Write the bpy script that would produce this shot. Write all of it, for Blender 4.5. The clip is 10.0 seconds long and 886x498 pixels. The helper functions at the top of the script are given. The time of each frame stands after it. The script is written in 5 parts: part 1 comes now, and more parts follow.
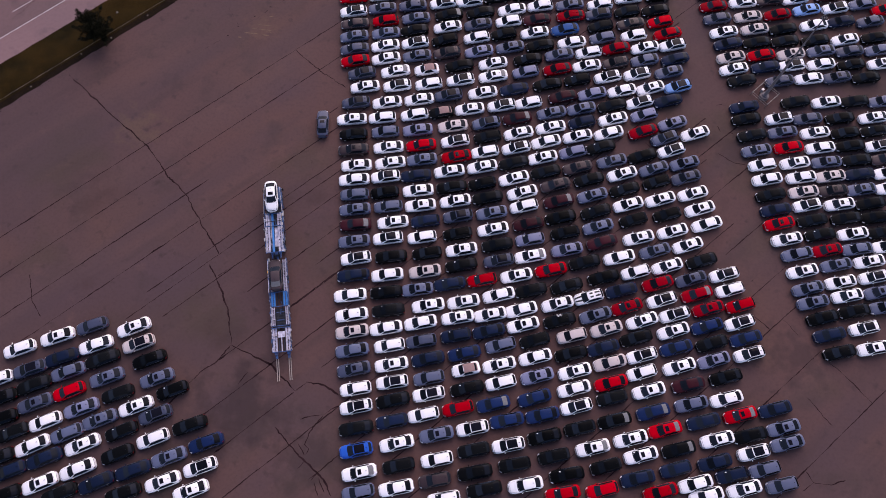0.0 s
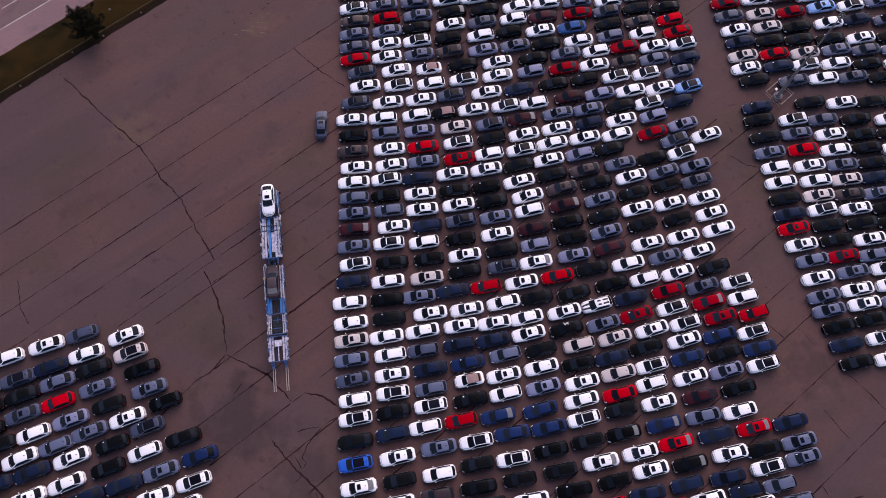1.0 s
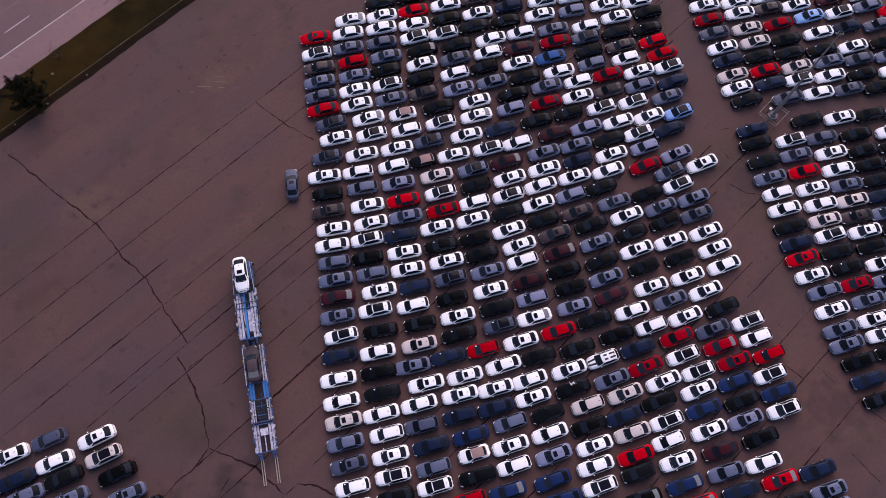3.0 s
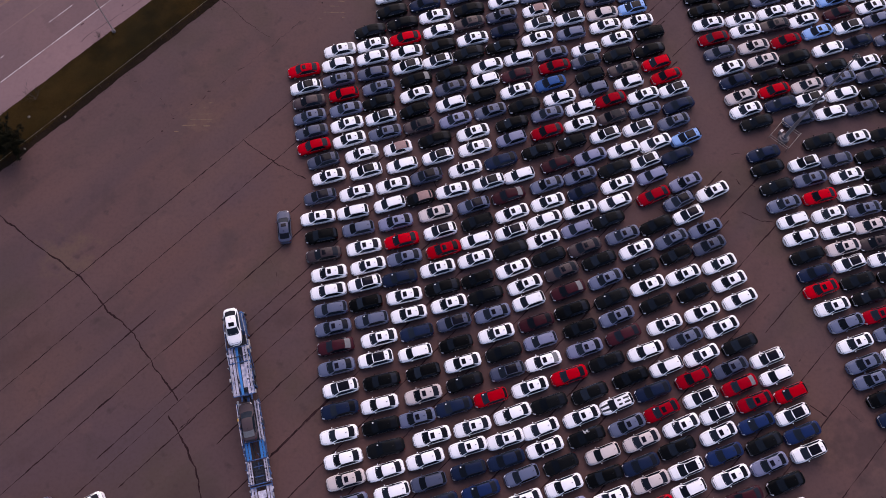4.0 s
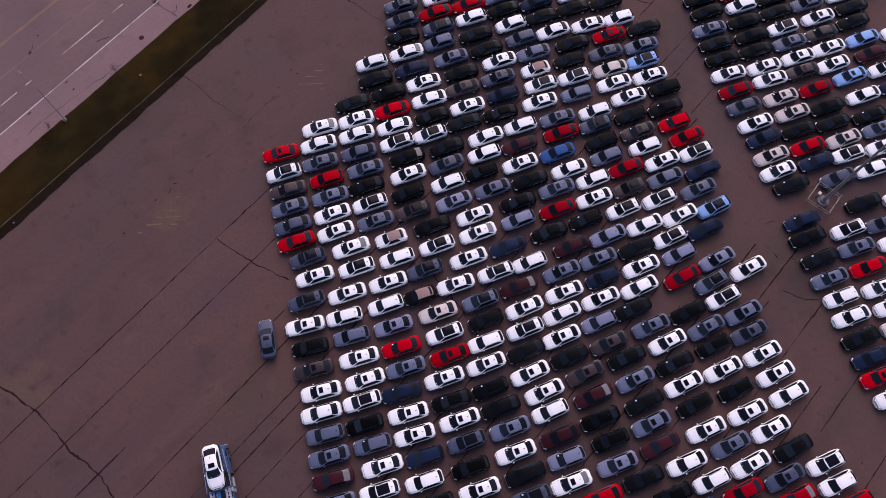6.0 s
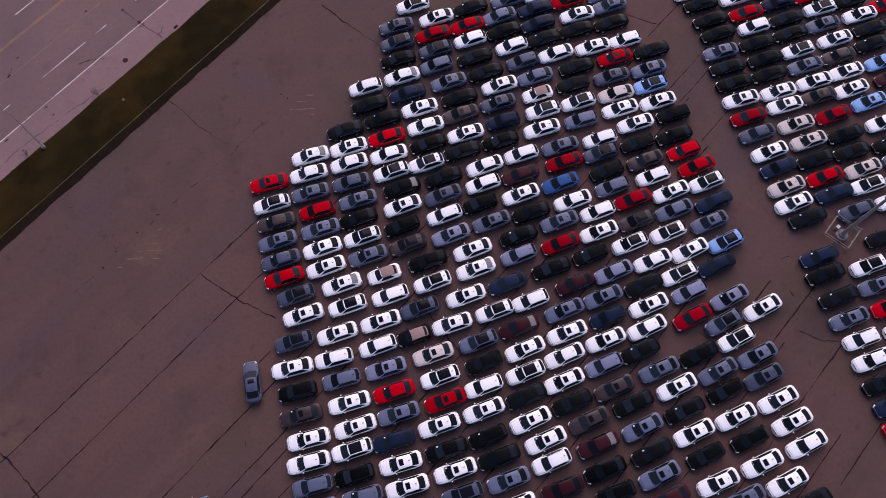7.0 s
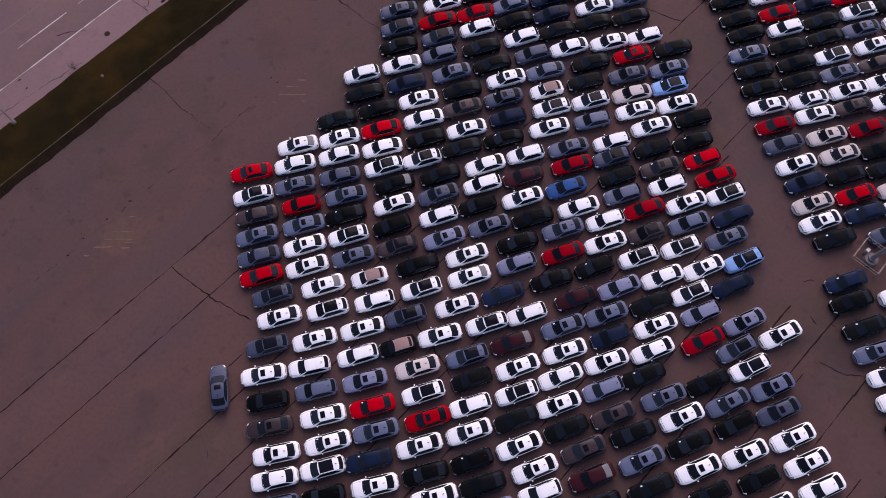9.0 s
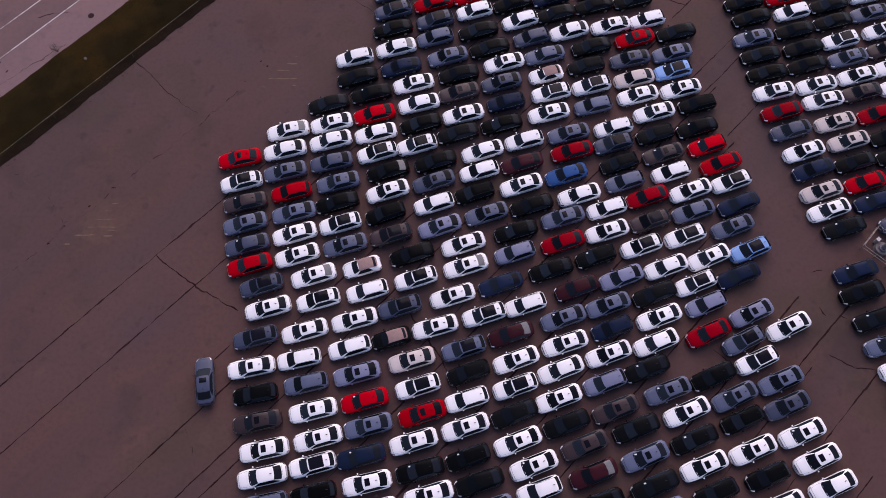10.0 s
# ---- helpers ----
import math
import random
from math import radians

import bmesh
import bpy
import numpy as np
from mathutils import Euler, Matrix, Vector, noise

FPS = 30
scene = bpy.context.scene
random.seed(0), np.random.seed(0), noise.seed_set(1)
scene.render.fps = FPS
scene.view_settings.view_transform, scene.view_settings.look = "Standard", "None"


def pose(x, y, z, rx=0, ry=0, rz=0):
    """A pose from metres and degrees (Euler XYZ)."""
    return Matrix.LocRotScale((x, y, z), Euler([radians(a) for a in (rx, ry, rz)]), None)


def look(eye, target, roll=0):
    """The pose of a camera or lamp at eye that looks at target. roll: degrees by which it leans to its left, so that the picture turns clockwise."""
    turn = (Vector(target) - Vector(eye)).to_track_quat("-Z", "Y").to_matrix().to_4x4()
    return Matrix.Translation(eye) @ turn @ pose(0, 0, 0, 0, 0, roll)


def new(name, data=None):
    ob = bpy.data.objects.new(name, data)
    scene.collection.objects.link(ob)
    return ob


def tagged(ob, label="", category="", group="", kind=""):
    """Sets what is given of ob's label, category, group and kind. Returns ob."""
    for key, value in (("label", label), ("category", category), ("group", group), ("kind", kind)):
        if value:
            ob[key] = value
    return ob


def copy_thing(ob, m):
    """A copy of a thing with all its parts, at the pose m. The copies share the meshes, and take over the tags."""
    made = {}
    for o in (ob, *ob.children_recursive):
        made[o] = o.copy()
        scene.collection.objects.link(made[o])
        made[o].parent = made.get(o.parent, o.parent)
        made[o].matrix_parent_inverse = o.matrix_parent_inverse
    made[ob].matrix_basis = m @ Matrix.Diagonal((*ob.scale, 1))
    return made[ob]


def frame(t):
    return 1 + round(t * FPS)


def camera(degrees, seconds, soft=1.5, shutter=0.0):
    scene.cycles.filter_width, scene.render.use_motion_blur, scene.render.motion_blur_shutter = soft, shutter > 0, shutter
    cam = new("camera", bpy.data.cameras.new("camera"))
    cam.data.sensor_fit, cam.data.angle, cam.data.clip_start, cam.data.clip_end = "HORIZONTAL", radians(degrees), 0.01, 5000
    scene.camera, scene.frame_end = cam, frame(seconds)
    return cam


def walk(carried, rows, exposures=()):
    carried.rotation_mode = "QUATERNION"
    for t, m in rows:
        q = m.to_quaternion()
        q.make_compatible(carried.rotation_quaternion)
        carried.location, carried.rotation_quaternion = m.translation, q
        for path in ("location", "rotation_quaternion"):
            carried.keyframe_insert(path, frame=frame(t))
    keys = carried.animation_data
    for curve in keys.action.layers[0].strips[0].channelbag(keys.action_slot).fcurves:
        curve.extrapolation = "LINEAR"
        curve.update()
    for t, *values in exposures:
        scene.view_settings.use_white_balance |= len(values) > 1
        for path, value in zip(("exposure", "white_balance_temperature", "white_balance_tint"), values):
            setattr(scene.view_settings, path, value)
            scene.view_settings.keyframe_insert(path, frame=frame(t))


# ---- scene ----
cam = camera(60.0, 10.0, soft=0.9)
PATH = [
    (0, (2.366, -3.157, 104.592), (2.342, -2.444, 102.723), 4.1),
    (0.5, (2.224, -2.22, 103.065), (2.2, -1.51, 101.196), 4.1),
    (1, (2.034, -0.811, 101.44), (2.007, -0.104, 99.569), 3.9),
    (1.5, (1.474, 1.217, 99.808), (1.48, 1.922, 97.937), 4.0),
    (2, (0.808, 3.725, 98.502), (0.842, 4.426, 96.63), 4.2),
    (2.5, (0.56, 6.713, 97.768), (0.592, 7.412, 95.894), 4.0),
    (3, (0.1, 10.01, 97.466), (0.129, 10.707, 95.591), 3.7),
    (4.5, (-0.782, 20.343, 92.732), (-0.735, 21.043, 90.859), 2.1),
    (5, (-0.981, 24.376, 91.065), (-0.928, 25.075, 89.191), 1.5),
    (5.5, (-0.988, 28.473, 89.342), (-0.933, 29.173, 87.469), 0.7),
    (7, (0.574, 37.135, 84.194), (0.614, 37.853, 82.328), -0.4),
    (7.5, (1.744, 38.866, 82.741), (1.738, 39.585, 80.875), -0.9),
    (8, (2.227, 39.778, 81.158), (2.226, 40.493, 79.29), -0.5),
    (8.5, (2.515, 39.996, 79.451), (2.522, 40.714, 77.584), 0.0),
    (9, (2.841, 40.334, 77.856), (2.851, 41.046, 75.987), 0.2),
    (9.5, (2.809, 39.995, 76.067), (2.827, 40.716, 74.201), 0.8),
    (10, (2.868, 40.108, 74.5), (2.889, 40.825, 72.633), 1.1),
]
walk(cam, [(t, look(eye, target, roll)) for t, eye, target, roll in PATH],
     [(0.0, 1.13, 7080, 31), (3.0, 1.11, 7080, 31), (5.0, 1.02, 7080, 31), (7.0, 1.03, 7080, 31), (8.5, 1.04, 7080, 31), (10.0, 0.93, 7080, 31)])

# ---- world, sun ----
world = bpy.data.worlds.new("dusk_sky")
scene.world = world
world.use_nodes = True
wn = world.node_tree
sky = wn.nodes.new("ShaderNodeTexSky")
sky.sky_type, sky.sun_disc = "NISHITA", False
sky.sun_elevation, sky.sun_rotation = radians(34), radians(8)
sky.air_density, sky.dust_density = 1.0, 1.0
wn.links.new(sky.outputs[0], wn.nodes["Background"].inputs[0])
wn.nodes["Background"].inputs[1].default_value = 0.10

sun_data = bpy.data.lights.new("sun", "SUN")
sun_data.energy, sun_data.angle, sun_data.color = 1.35, radians(75), (1.0, 0.93, 0.88)
sun = new("sun", sun_data)
sun.matrix_world = look((0, 0, 60), (-math.sin(radians(8)), -math.cos(radians(8)), 60 - math.tan(radians(34))))


# ---- materials ----
def material(name, rgb, rough=0.5, metal=0.0, coat=0.0, coarse=0.0, coarse_size=1.0, fine=0.0, fine_size=20.0,
             vary=0.0, bump=0.0, tint=None, spec=0.5, layers=(), lanes=(), patches=()):
    """A surface with mottling at two scales (sizes in cycles per metre), a tint that the coarse one leads to, and relief."""
    mat = bpy.data.materials.new(name)
    mat.use_nodes = True
    nt = mat.node_tree
    bsdf = nt.nodes["Principled BSDF"]
    bsdf.inputs["Roughness"].default_value = rough
    bsdf.inputs["Metallic"].default_value = metal
    bsdf.inputs["Coat Weight"].default_value = coat
    bsdf.inputs["Coat Roughness"].default_value = 0.08
    bsdf.inputs["Specular IOR Level"].default_value = spec
    geo = nt.nodes.new("ShaderNodeNewGeometry")
    colour = nt.nodes.new("ShaderNodeRGB")
    colour.outputs[0].default_value = (*rgb, 1)
    last = colour.outputs[0]

    def noise_at(size, detail, lo, hi, place=None):
        tex = nt.nodes.new("ShaderNodeTexNoise")
        tex.inputs["Scale"].default_value, tex.inputs["Detail"].default_value = size, detail
        nt.links.new(place or geo.outputs["Position"], tex.inputs["Vector"])
        ramp = nt.nodes.new("ShaderNodeMapRange")
        ramp.inputs["From Min"].default_value, ramp.inputs["From Max"].default_value = lo, hi
        nt.links.new(tex.outputs["Fac"], ramp.inputs["Value"])
        return ramp.outputs["Result"]

    def blend(a, other, fac, weight):
        mul = nt.nodes.new("ShaderNodeMath")
        mul.operation = "MULTIPLY"
        mul.inputs[1].default_value = weight
        nt.links.new(fac, mul.inputs[0])
        mix = nt.nodes.new("ShaderNodeMix")
        mix.data_type = "RGBA"
        nt.links.new(mul.outputs[0], mix.inputs["Factor"])
        nt.links.new(a, mix.inputs["A"])
        mix.inputs["B"].default_value = (*other, 1)
        return mix.outputs["Result"]

    if coarse:
        last = blend(last, tint or tuple(c * 0.5 for c in rgb), noise_at(coarse_size, 4, 0.35, 0.7), coarse)
    for other, weight, size, lo, hi in layers:
        last = blend(last, other, noise_at(size, 5, lo, hi), weight)
    if lanes:  # long streaks that run along the paving lanes
        spun, turned = nt.nodes.new("ShaderNodeVectorRotate"), nt.nodes.new("ShaderNodeMapping")
        spun.rotation_type = "Z_AXIS"
        spun.inputs["Angle"].default_value = radians(-45)
        turned.inputs["Scale"].default_value = (0.16, 1, 1)
        nt.links.new(geo.outputs["Position"], spun.inputs["Vector"])
        nt.links.new(spun.outputs[0], turned.inputs["Vector"])
        for other, weight, size, lo, hi in lanes:
            last = blend(last, other, noise_at(size, 3, lo, hi, turned.outputs[0]), weight)
    for other, weight, x, y, radius in patches:  # single stains with ragged borders
        away = nt.nodes.new("ShaderNodeVectorMath")
        away.operation = "DISTANCE"
        nt.links.new(geo.outputs["Position"], away.inputs[0])
        away.inputs[1].default_value = (x, y, 0)
        ragged = nt.nodes.new("ShaderNodeMath")
        ragged.operation = "MULTIPLY_ADD"
        nt.links.new(noise_at(2.2 / radius, 6, 0.3, 0.7), ragged.inputs[0])
        ragged.inputs[1].default_value = radius * 1.3
        nt.links.new(away.outputs["Value"], ragged.inputs[2])
        inside = nt.nodes.new("ShaderNodeMapRange")
        inside.inputs["From Min"].default_value, inside.inputs["From Max"].default_value = radius * 1.6, radius * 0.9
        nt.links.new(ragged.outputs[0], inside.inputs["Value"])
        last = blend(last, other, inside.outputs["Result"], weight)
    if fine:
        last = blend(last, tuple(c * 0.45 for c in rgb), noise_at(fine_size, 3, 0.45, 0.7), fine)
    if vary:
        info = nt.nodes.new("ShaderNodeObjectInfo")
        hsv = nt.nodes.new("ShaderNodeHueSaturation")
        rng = nt.nodes.new("ShaderNodeMapRange")
        rng.inputs["To Min"].default_value, rng.inputs["To Max"].default_value = 1 - vary, 1 + vary
        nt.links.new(info.outputs["Random"], rng.inputs["Value"])
        nt.links.new(rng.outputs["Result"], hsv.inputs["Value"])
        nt.links.new(last, hsv.inputs["Color"])
        last = hsv.outputs["Color"]
    nt.links.new(last, bsdf.inputs["Base Color"])
    if bump:
        b = nt.nodes.new("ShaderNodeBump")
        b.inputs["Strength"].default_value, b.inputs["Distance"].default_value = bump, 0.02
        nt.links.new(noise_at(fine_size, 5, 0.0, 1.0), b.inputs["Height"])
        nt.links.new(b.outputs["Normal"], bsdf.inputs["Normal"])
    return mat


ASPHALT = material("asphalt", (0.099, 0.0500, 0.0440), 0.85, coarse=0.9, coarse_size=0.028, fine=0.2, fine_size=2.4,
                   bump=0.2, tint=(0.069, 0.044, 0.047), spec=0.2,
                   layers=[((0.072, 0.0425, 0.044), 0.8, 0.017, 0.47, 0.60), ((0.104, 0.053, 0.041), 0.65, 0.05, 0.52, 0.72), ((0.064, 0.042, 0.033), 0.7, 0.075, 0.53, 0.66),
                           ((0.074, 0.0445, 0.050), 0.7, 0.06, 0.54, 0.68), ((0.050, 0.033, 0.032), 0.6, 0.16, 0.58, 0.72),
                           ((0.048, 0.026, 0.024), 0.6, 0.085, 0.60, 0.72), ((0.036, 0.024, 0.024), 0.6, 0.55, 0.61, 0.74), ((0.112, 0.060, 0.052), 0.45, 0.35, 0.62, 0.78)],
                   lanes=[((0.066, 0.041, 0.045), 0.6, 0.085, 0.50, 0.62), ((0.103, 0.058, 0.053), 0.32, 0.12, 0.53, 0.66), ((0.052, 0.033, 0.033), 0.35, 0.30, 0.58, 0.70)],
                   patches=[((0.036, 0.023, 0.024), 0.75, -23.5, 11.5, 7.0), ((0.040, 0.026, 0.026), 0.6, -14.0, 5.0, 5.0), ((0.040, 0.025, 0.026), 0.55, 52.0, 26.5, 5.0),
                            ((0.105, 0.066, 0.044), 0.5, -47.5, 51.5, 4.0), ((0.050, 0.031, 0.031), 0.4, -44.0, 60.0, 2.2), ((0.110, 0.062, 0.046), 0.5, -32.0, 72.0, 3.0), ((0.046, 0.028, 0.028), 0.55, 44.0, 58.0, 4.0)])
SEAM = material("open_seam", (0.015, 0.006, 0.008), 0.95, coarse=0.7, coarse_size=0.7, tint=(0.038, 0.018, 0.020), spec=0.1)
FAINT_SEAM = material("filled_seam", (0.075, 0.042, 0.042), 0.95, coarse=0.9, coarse_size=0.6, tint=(0.092, 0.056, 0.054), spec=0.1,
                      layers=[((0.030, 0.016, 0.017), 0.8, 1.1, 0.52, 0.60)])
CONCRETE = material("road_concrete", (0.146, 0.087, 0.087), 0.85, coarse=0.6, coarse_size=0.10, fine=0.15, fine_size=2.0,
                    bump=0.2, tint=(0.100, 0.068, 0.074), spec=0.2, layers=[((0.085, 0.056, 0.060), 0.6, 0.3, 0.56, 0.74), ((0.17, 0.105, 0.098), 0.5, 0.07, 0.52, 0.68)])
SHOULDER = material("shoulder_concrete", (0.200, 0.121, 0.122), 0.85, coarse=0.6, coarse_size=0.09, fine=0.15, fine_size=2.0,
                    bump=0.2, tint=(0.150, 0.098, 0.104), spec=0.2, layers=[((0.11, 0.075, 0.080), 0.5, 0.35, 0.58, 0.74)])
VERGE_EDGE = material("leaf_litter", (0.016, 0.010, 0.007), 0.95, coarse=0.9, coarse_size=0.6, fine=0.6, fine_size=4.0, tint=(0.008, 0.005, 0.004), spec=0.05)
GRASS = material("winter_grass", (0.033, 0.0185, 0.0046), 0.95, coarse=0.8, coarse_size=0.10, fine=0.4, fine_size=5.0,
                 bump=0.6, tint=(0.014, 0.011, 0.004), spec=0.05, layers=[((0.010, 0.0078, 0.003), 0.85, 0.13, 0.47, 0.60)])
GRASS_BLADE = material("dry_grass_blade", (0.033, 0.0185, 0.0046), 0.9, coarse=0.8, coarse_size=0.10, tint=(0.014, 0.011, 0.004), spec=0.05, layers=[((0.010, 0.0078, 0.003), 0.85, 0.13, 0.47, 0.60)])
WHITE_LINE = material("worn_white_road_paint", (0.60, 0.54, 0.54), 0.7, coarse=0.5, coarse_size=1.5, tint=(0.30, 0.24, 0.24), layers=[((0.19, 0.125, 0.125), 0.85, 2.2, 0.54, 0.60), ((0.16, 0.10, 0.10), 0.7, 0.22, 0.55, 0.62)])
YELLOW_LINE = material("worn_yellow_road_paint", (0.27, 0.14, 0.055), 0.8, coarse=0.9, coarse_size=0.5, tint=(0.16, 0.092, 0.072), layers=[((0.145, 0.088, 0.084), 0.9, 0.9, 0.52, 0.60)])
OLD_LINE = material("almost_gone_road_paint", (0.15, 0.090, 0.086), 0.85, coarse=1.0, coarse_size=0.35, tint=(0.19, 0.125, 0.085), layers=[((0.140, 0.084, 0.084), 1.0, 0.28, 0.46, 0.52)])
FADED_LINE = material("faded_yellow_lot_paint", (0.16, 0.09, 0.045), 0.85, coarse=0.9, coarse_size=1.6, tint=(0.07, 0.048, 0.043))
MAST_STEEL = material("weathered_mast_steel", (0.15, 0.14, 0.16), 0.65, metal=0.3, coarse=0.5, coarse_size=0.8)
GALVANISED = material("galvanised_steel", (0.42, 0.41, 0.42), 0.45, metal=0.6, coarse=0.3, coarse_size=3.0)
FENCE_WIRE = material("dull_fence_wire", (0.34, 0.30, 0.25), 0.6, metal=0.2, coarse=0.9, coarse_size=0.5, tint=(0.10, 0.08, 0.06))
RAIL_STEEL = material("rusty_rail_steel", (0.30, 0.26, 0.24), 0.6, metal=0.2, coarse=0.8, coarse_size=2.0, tint=(0.14, 0.10, 0.08))
RUST_IRON = material("rusty_cast_iron", (0.030, 0.013, 0.014), 0.85, coarse=0.6, coarse_size=6.0, spec=0.15)
STEEL_DARK = material("dark_steel", (0.06, 0.06, 0.065), 0.5, metal=0.4, coarse=0.4, coarse_size=4.0)
CAST_CONCRETE = material("cast_concrete", (0.17, 0.145, 0.145), 0.85, coarse=0.5, coarse_size=2.0, fine=0.3, fine_size=20)
PALE_STONE = material("pale_stone", (0.13, 0.105, 0.085), 0.9, coarse=0.6, coarse_size=5.0)
PAPER = material("white_paper", (0.75, 0.75, 0.76), 0.8)
GLASS = material("tinted_glass", (0.010, 0.014, 0.021), 0.14, vary=0.6, spec=0.035)
ROOF_GLASS = material("roof_glass", (0.005, 0.005, 0.009), 0.14, vary=0.4, spec=0.12)
# pale mottled grey, for the few rear windows that are not dark
PALE_REAR_GLASS = material("pale_rear_glass", (0.15, 0.155, 0.165), 0.3, coarse=0.4, coarse_size=4.0, spec=0.2)
REAR_GLASS = material("rear_glass", (0.008, 0.010, 0.015), 0.14, vary=0.5, spec=0.05)
PLASTIC = material("black_plastic", (0.009, 0.009, 0.011), 0.6, coarse=0.4, coarse_size=5.0, tint=(0.02, 0.018, 0.02), spec=0.2)
TYRE = material("tyre_rubber", (0.010, 0.009, 0.010), 0.85, coarse=0.5, coarse_size=8.0, tint=(0.03, 0.024, 0.024), spec=0.2)
RIM = material("alloy_rim", (0.32, 0.32, 0.33), 0.35, metal=0.8, coarse=0.4, coarse_size=9.0)
LAMP_CLEAR = material("clear_lamp_cover", (0.42, 0.42, 0.45), 0.2, vary=0.85)
TRIM = material("bright_window_trim", (0.30, 0.30, 0.33), 0.35, metal=0.3, coarse=0.4, coarse_size=6.0)
LAMP_RED = material("red_lamp_cover", (0.16, 0.006, 0.008), 0.2, coat=0.4)
CLOTH_TOP = material("tan_fabric_roof", (0.30, 0.19, 0.18), 0.9, coarse=0.3, coarse_size=3.0, fine=0.2, fine_size=30)
WHITE_FILM = material("white_plastic_film", (0.72, 0.71, 0.72), 0.4, coarse=0.12, coarse_size=4.0)
STRIPE = material("black_stripe_vinyl", (0.012, 0.012, 0.014), 0.35)
TRUCK_BLUE = material("dirty_blue_truck_enamel", (0.028, 0.105, 0.28), 0.5, coarse=0.8, coarse_size=2.4, fine=0.3, fine_size=9.0, tint=(0.05, 0.05, 0.075),
                      spec=0.3, layers=[((0.20, 0.20, 0.27), 0.6, 3.1, 0.60, 0.70)])
TRACK_BLUE = material("bright_blue_enamel", (0.016, 0.20, 0.50), 0.45, coarse=0.5, coarse_size=2.0, tint=(0.02, 0.09, 0.27), spec=0.3, layers=[((0.16, 0.20, 0.32), 0.5, 2.6, 0.60, 0.72)])
TRUCK_DECK = material("worn_pale_deck_plate", (0.60, 0.585, 0.69), 0.6, metal=0.1, coarse=0.85, coarse_size=1.9, fine=0.5, fine_size=8.0,
                      tint=(0.20, 0.20, 0.27), layers=[((0.07, 0.12, 0.28), 0.75, 1.3, 0.54, 0.66), ((0.36, 0.25, 0.22), 0.45, 0.8, 0.58, 0.72)])
TRUCK_RAMP = material("worn_steel_ramp", (0.36, 0.30, 0.27), 0.6, metal=0.4, coarse=0.6, coarse_size=2.0)
TRUCK_DARK = material("greasy_chassis_steel", (0.018, 0.023, 0.036), 0.6, metal=0.3, coarse=0.5, coarse_size=2.0)
AMBER = material("amber_lamp_cover", (0.75, 0.42, 0.03), 0.3)
BARK = material("bark", (0.035, 0.026, 0.020), 0.9, coarse=0.5, coarse_size=6.0)
NEEDLES = material("dark_evergreen_needles", (0.015, 0.014, 0.007), 0.9, coarse=0.6, coarse_size=2.0, tint=(0.006, 0.007, 0.005), spec=0.05)

PAINTS = {
    "w": ("white", (0.83, 0.83, 0.855), 0.035), "k": ("black", (0.0040, 0.0047, 0.0056), 0.5),
    "g": ("slate grey", (0.095, 0.114, 0.185), 0.14), "n": ("navy blue", (0.0075, 0.0150, 0.040), 0.2),
    "r": ("bright red", (0.42, 0.0006, 0.0075), 0.22), "c": ("deep red", (0.27, 0.0010, 0.008), 0.12), "d": ("dark maroon", (0.038, 0.008, 0.013), 0.25),
    "m": ("plum brown", (0.040, 0.026, 0.030), 0.25),
    "e": ("warm silver", (0.56, 0.49, 0.48), 0.08), "b": ("vivid blue", (0.012, 0.095, 0.46), 0.1),
    "a": ("medium blue", (0.022, 0.080, 0.240), 0.1), "p": ("dusty plum grey", (0.062, 0.046, 0.052), 0.05), "s": ("dark slate blue", (0.052, 0.063, 0.108), 0.12), "v": ("pale lilac grey", (0.170, 0.185, 0.290), 0.1), "u": ("deep blue", (0.008, 0.022, 0.080), 0.15), "l": ("light blue", (0.19, 0.36, 0.68), 0.1),
}
PAINT = {}
for key, (word, rgb, vary) in PAINTS.items():
    PAINT[key] = material(word.replace(" ", "_") + "_car_paint", rgb, 0.28, coat=0.0, coarse=0.12 if key == "w" else 0.3, coarse_size=1.1, fine=0.02 if key == "w" else 0.10,
                          fine_size=14.0, vary=vary, tint=tuple(0.85 * c + 0.001 for c in rgb), spec=0.2 if key in "gmlsv" else 0.015 if key in "rc" else 0.03 if key == "k" else 0.06)


# ---- small builders ----
def mesh_of(name, bm, *mats):
    me = bpy.data.meshes.new(name)
    bm.to_mesh(me)
    bm.free()
    for m in mats:
        me.materials.append(m)
    return me


def part(name, bm, mat, parent, label=""):
    """Links a bmesh as one mesh object under a thing or a part."""
    ob = new(name, mesh_of(name, bm, mat))
    if parent:
        ob.parent = parent
    return tagged(ob, label)


def box(bm, x0, x1, y0, y1, z0, z1, bevel=0.0):
    made = bmesh.ops.create_cube(bm, size=1.0, matrix=Matrix.LocRotScale(((x0 + x1) / 2, (y0 + y1) / 2, (z0 + z1) / 2), None, (x1 - x0, y1 - y0, z1 - z0)))
    if bevel:
        edges = list({e for v in made["verts"] for e in v.link_edges})
        bmesh.ops.bevel(bm, geom=edges, offset=bevel, segments=1, affect="EDGES")
    return bm


def rod(bm, a, b, r0, r1=None, seg=8):
    """A round bar from a to b."""
    a, b = Vector(a), Vector(b)
    d = b - a
    m = Matrix.Translation((a + b) / 2) @ d.to_track_quat("Z", "Y").to_matrix().to_4x4()
    bmesh.ops.create_cone(bm, cap_ends=True, segments=seg, radius1=r0, radius2=r0 if r1 is None else r1, depth=d.length, matrix=m)
    return bm


def boxes(*dims, bevel=0.0):
    bm = bmesh.new()
    for d in dims:
        box(bm, *d, bevel=bevel)
    return bm


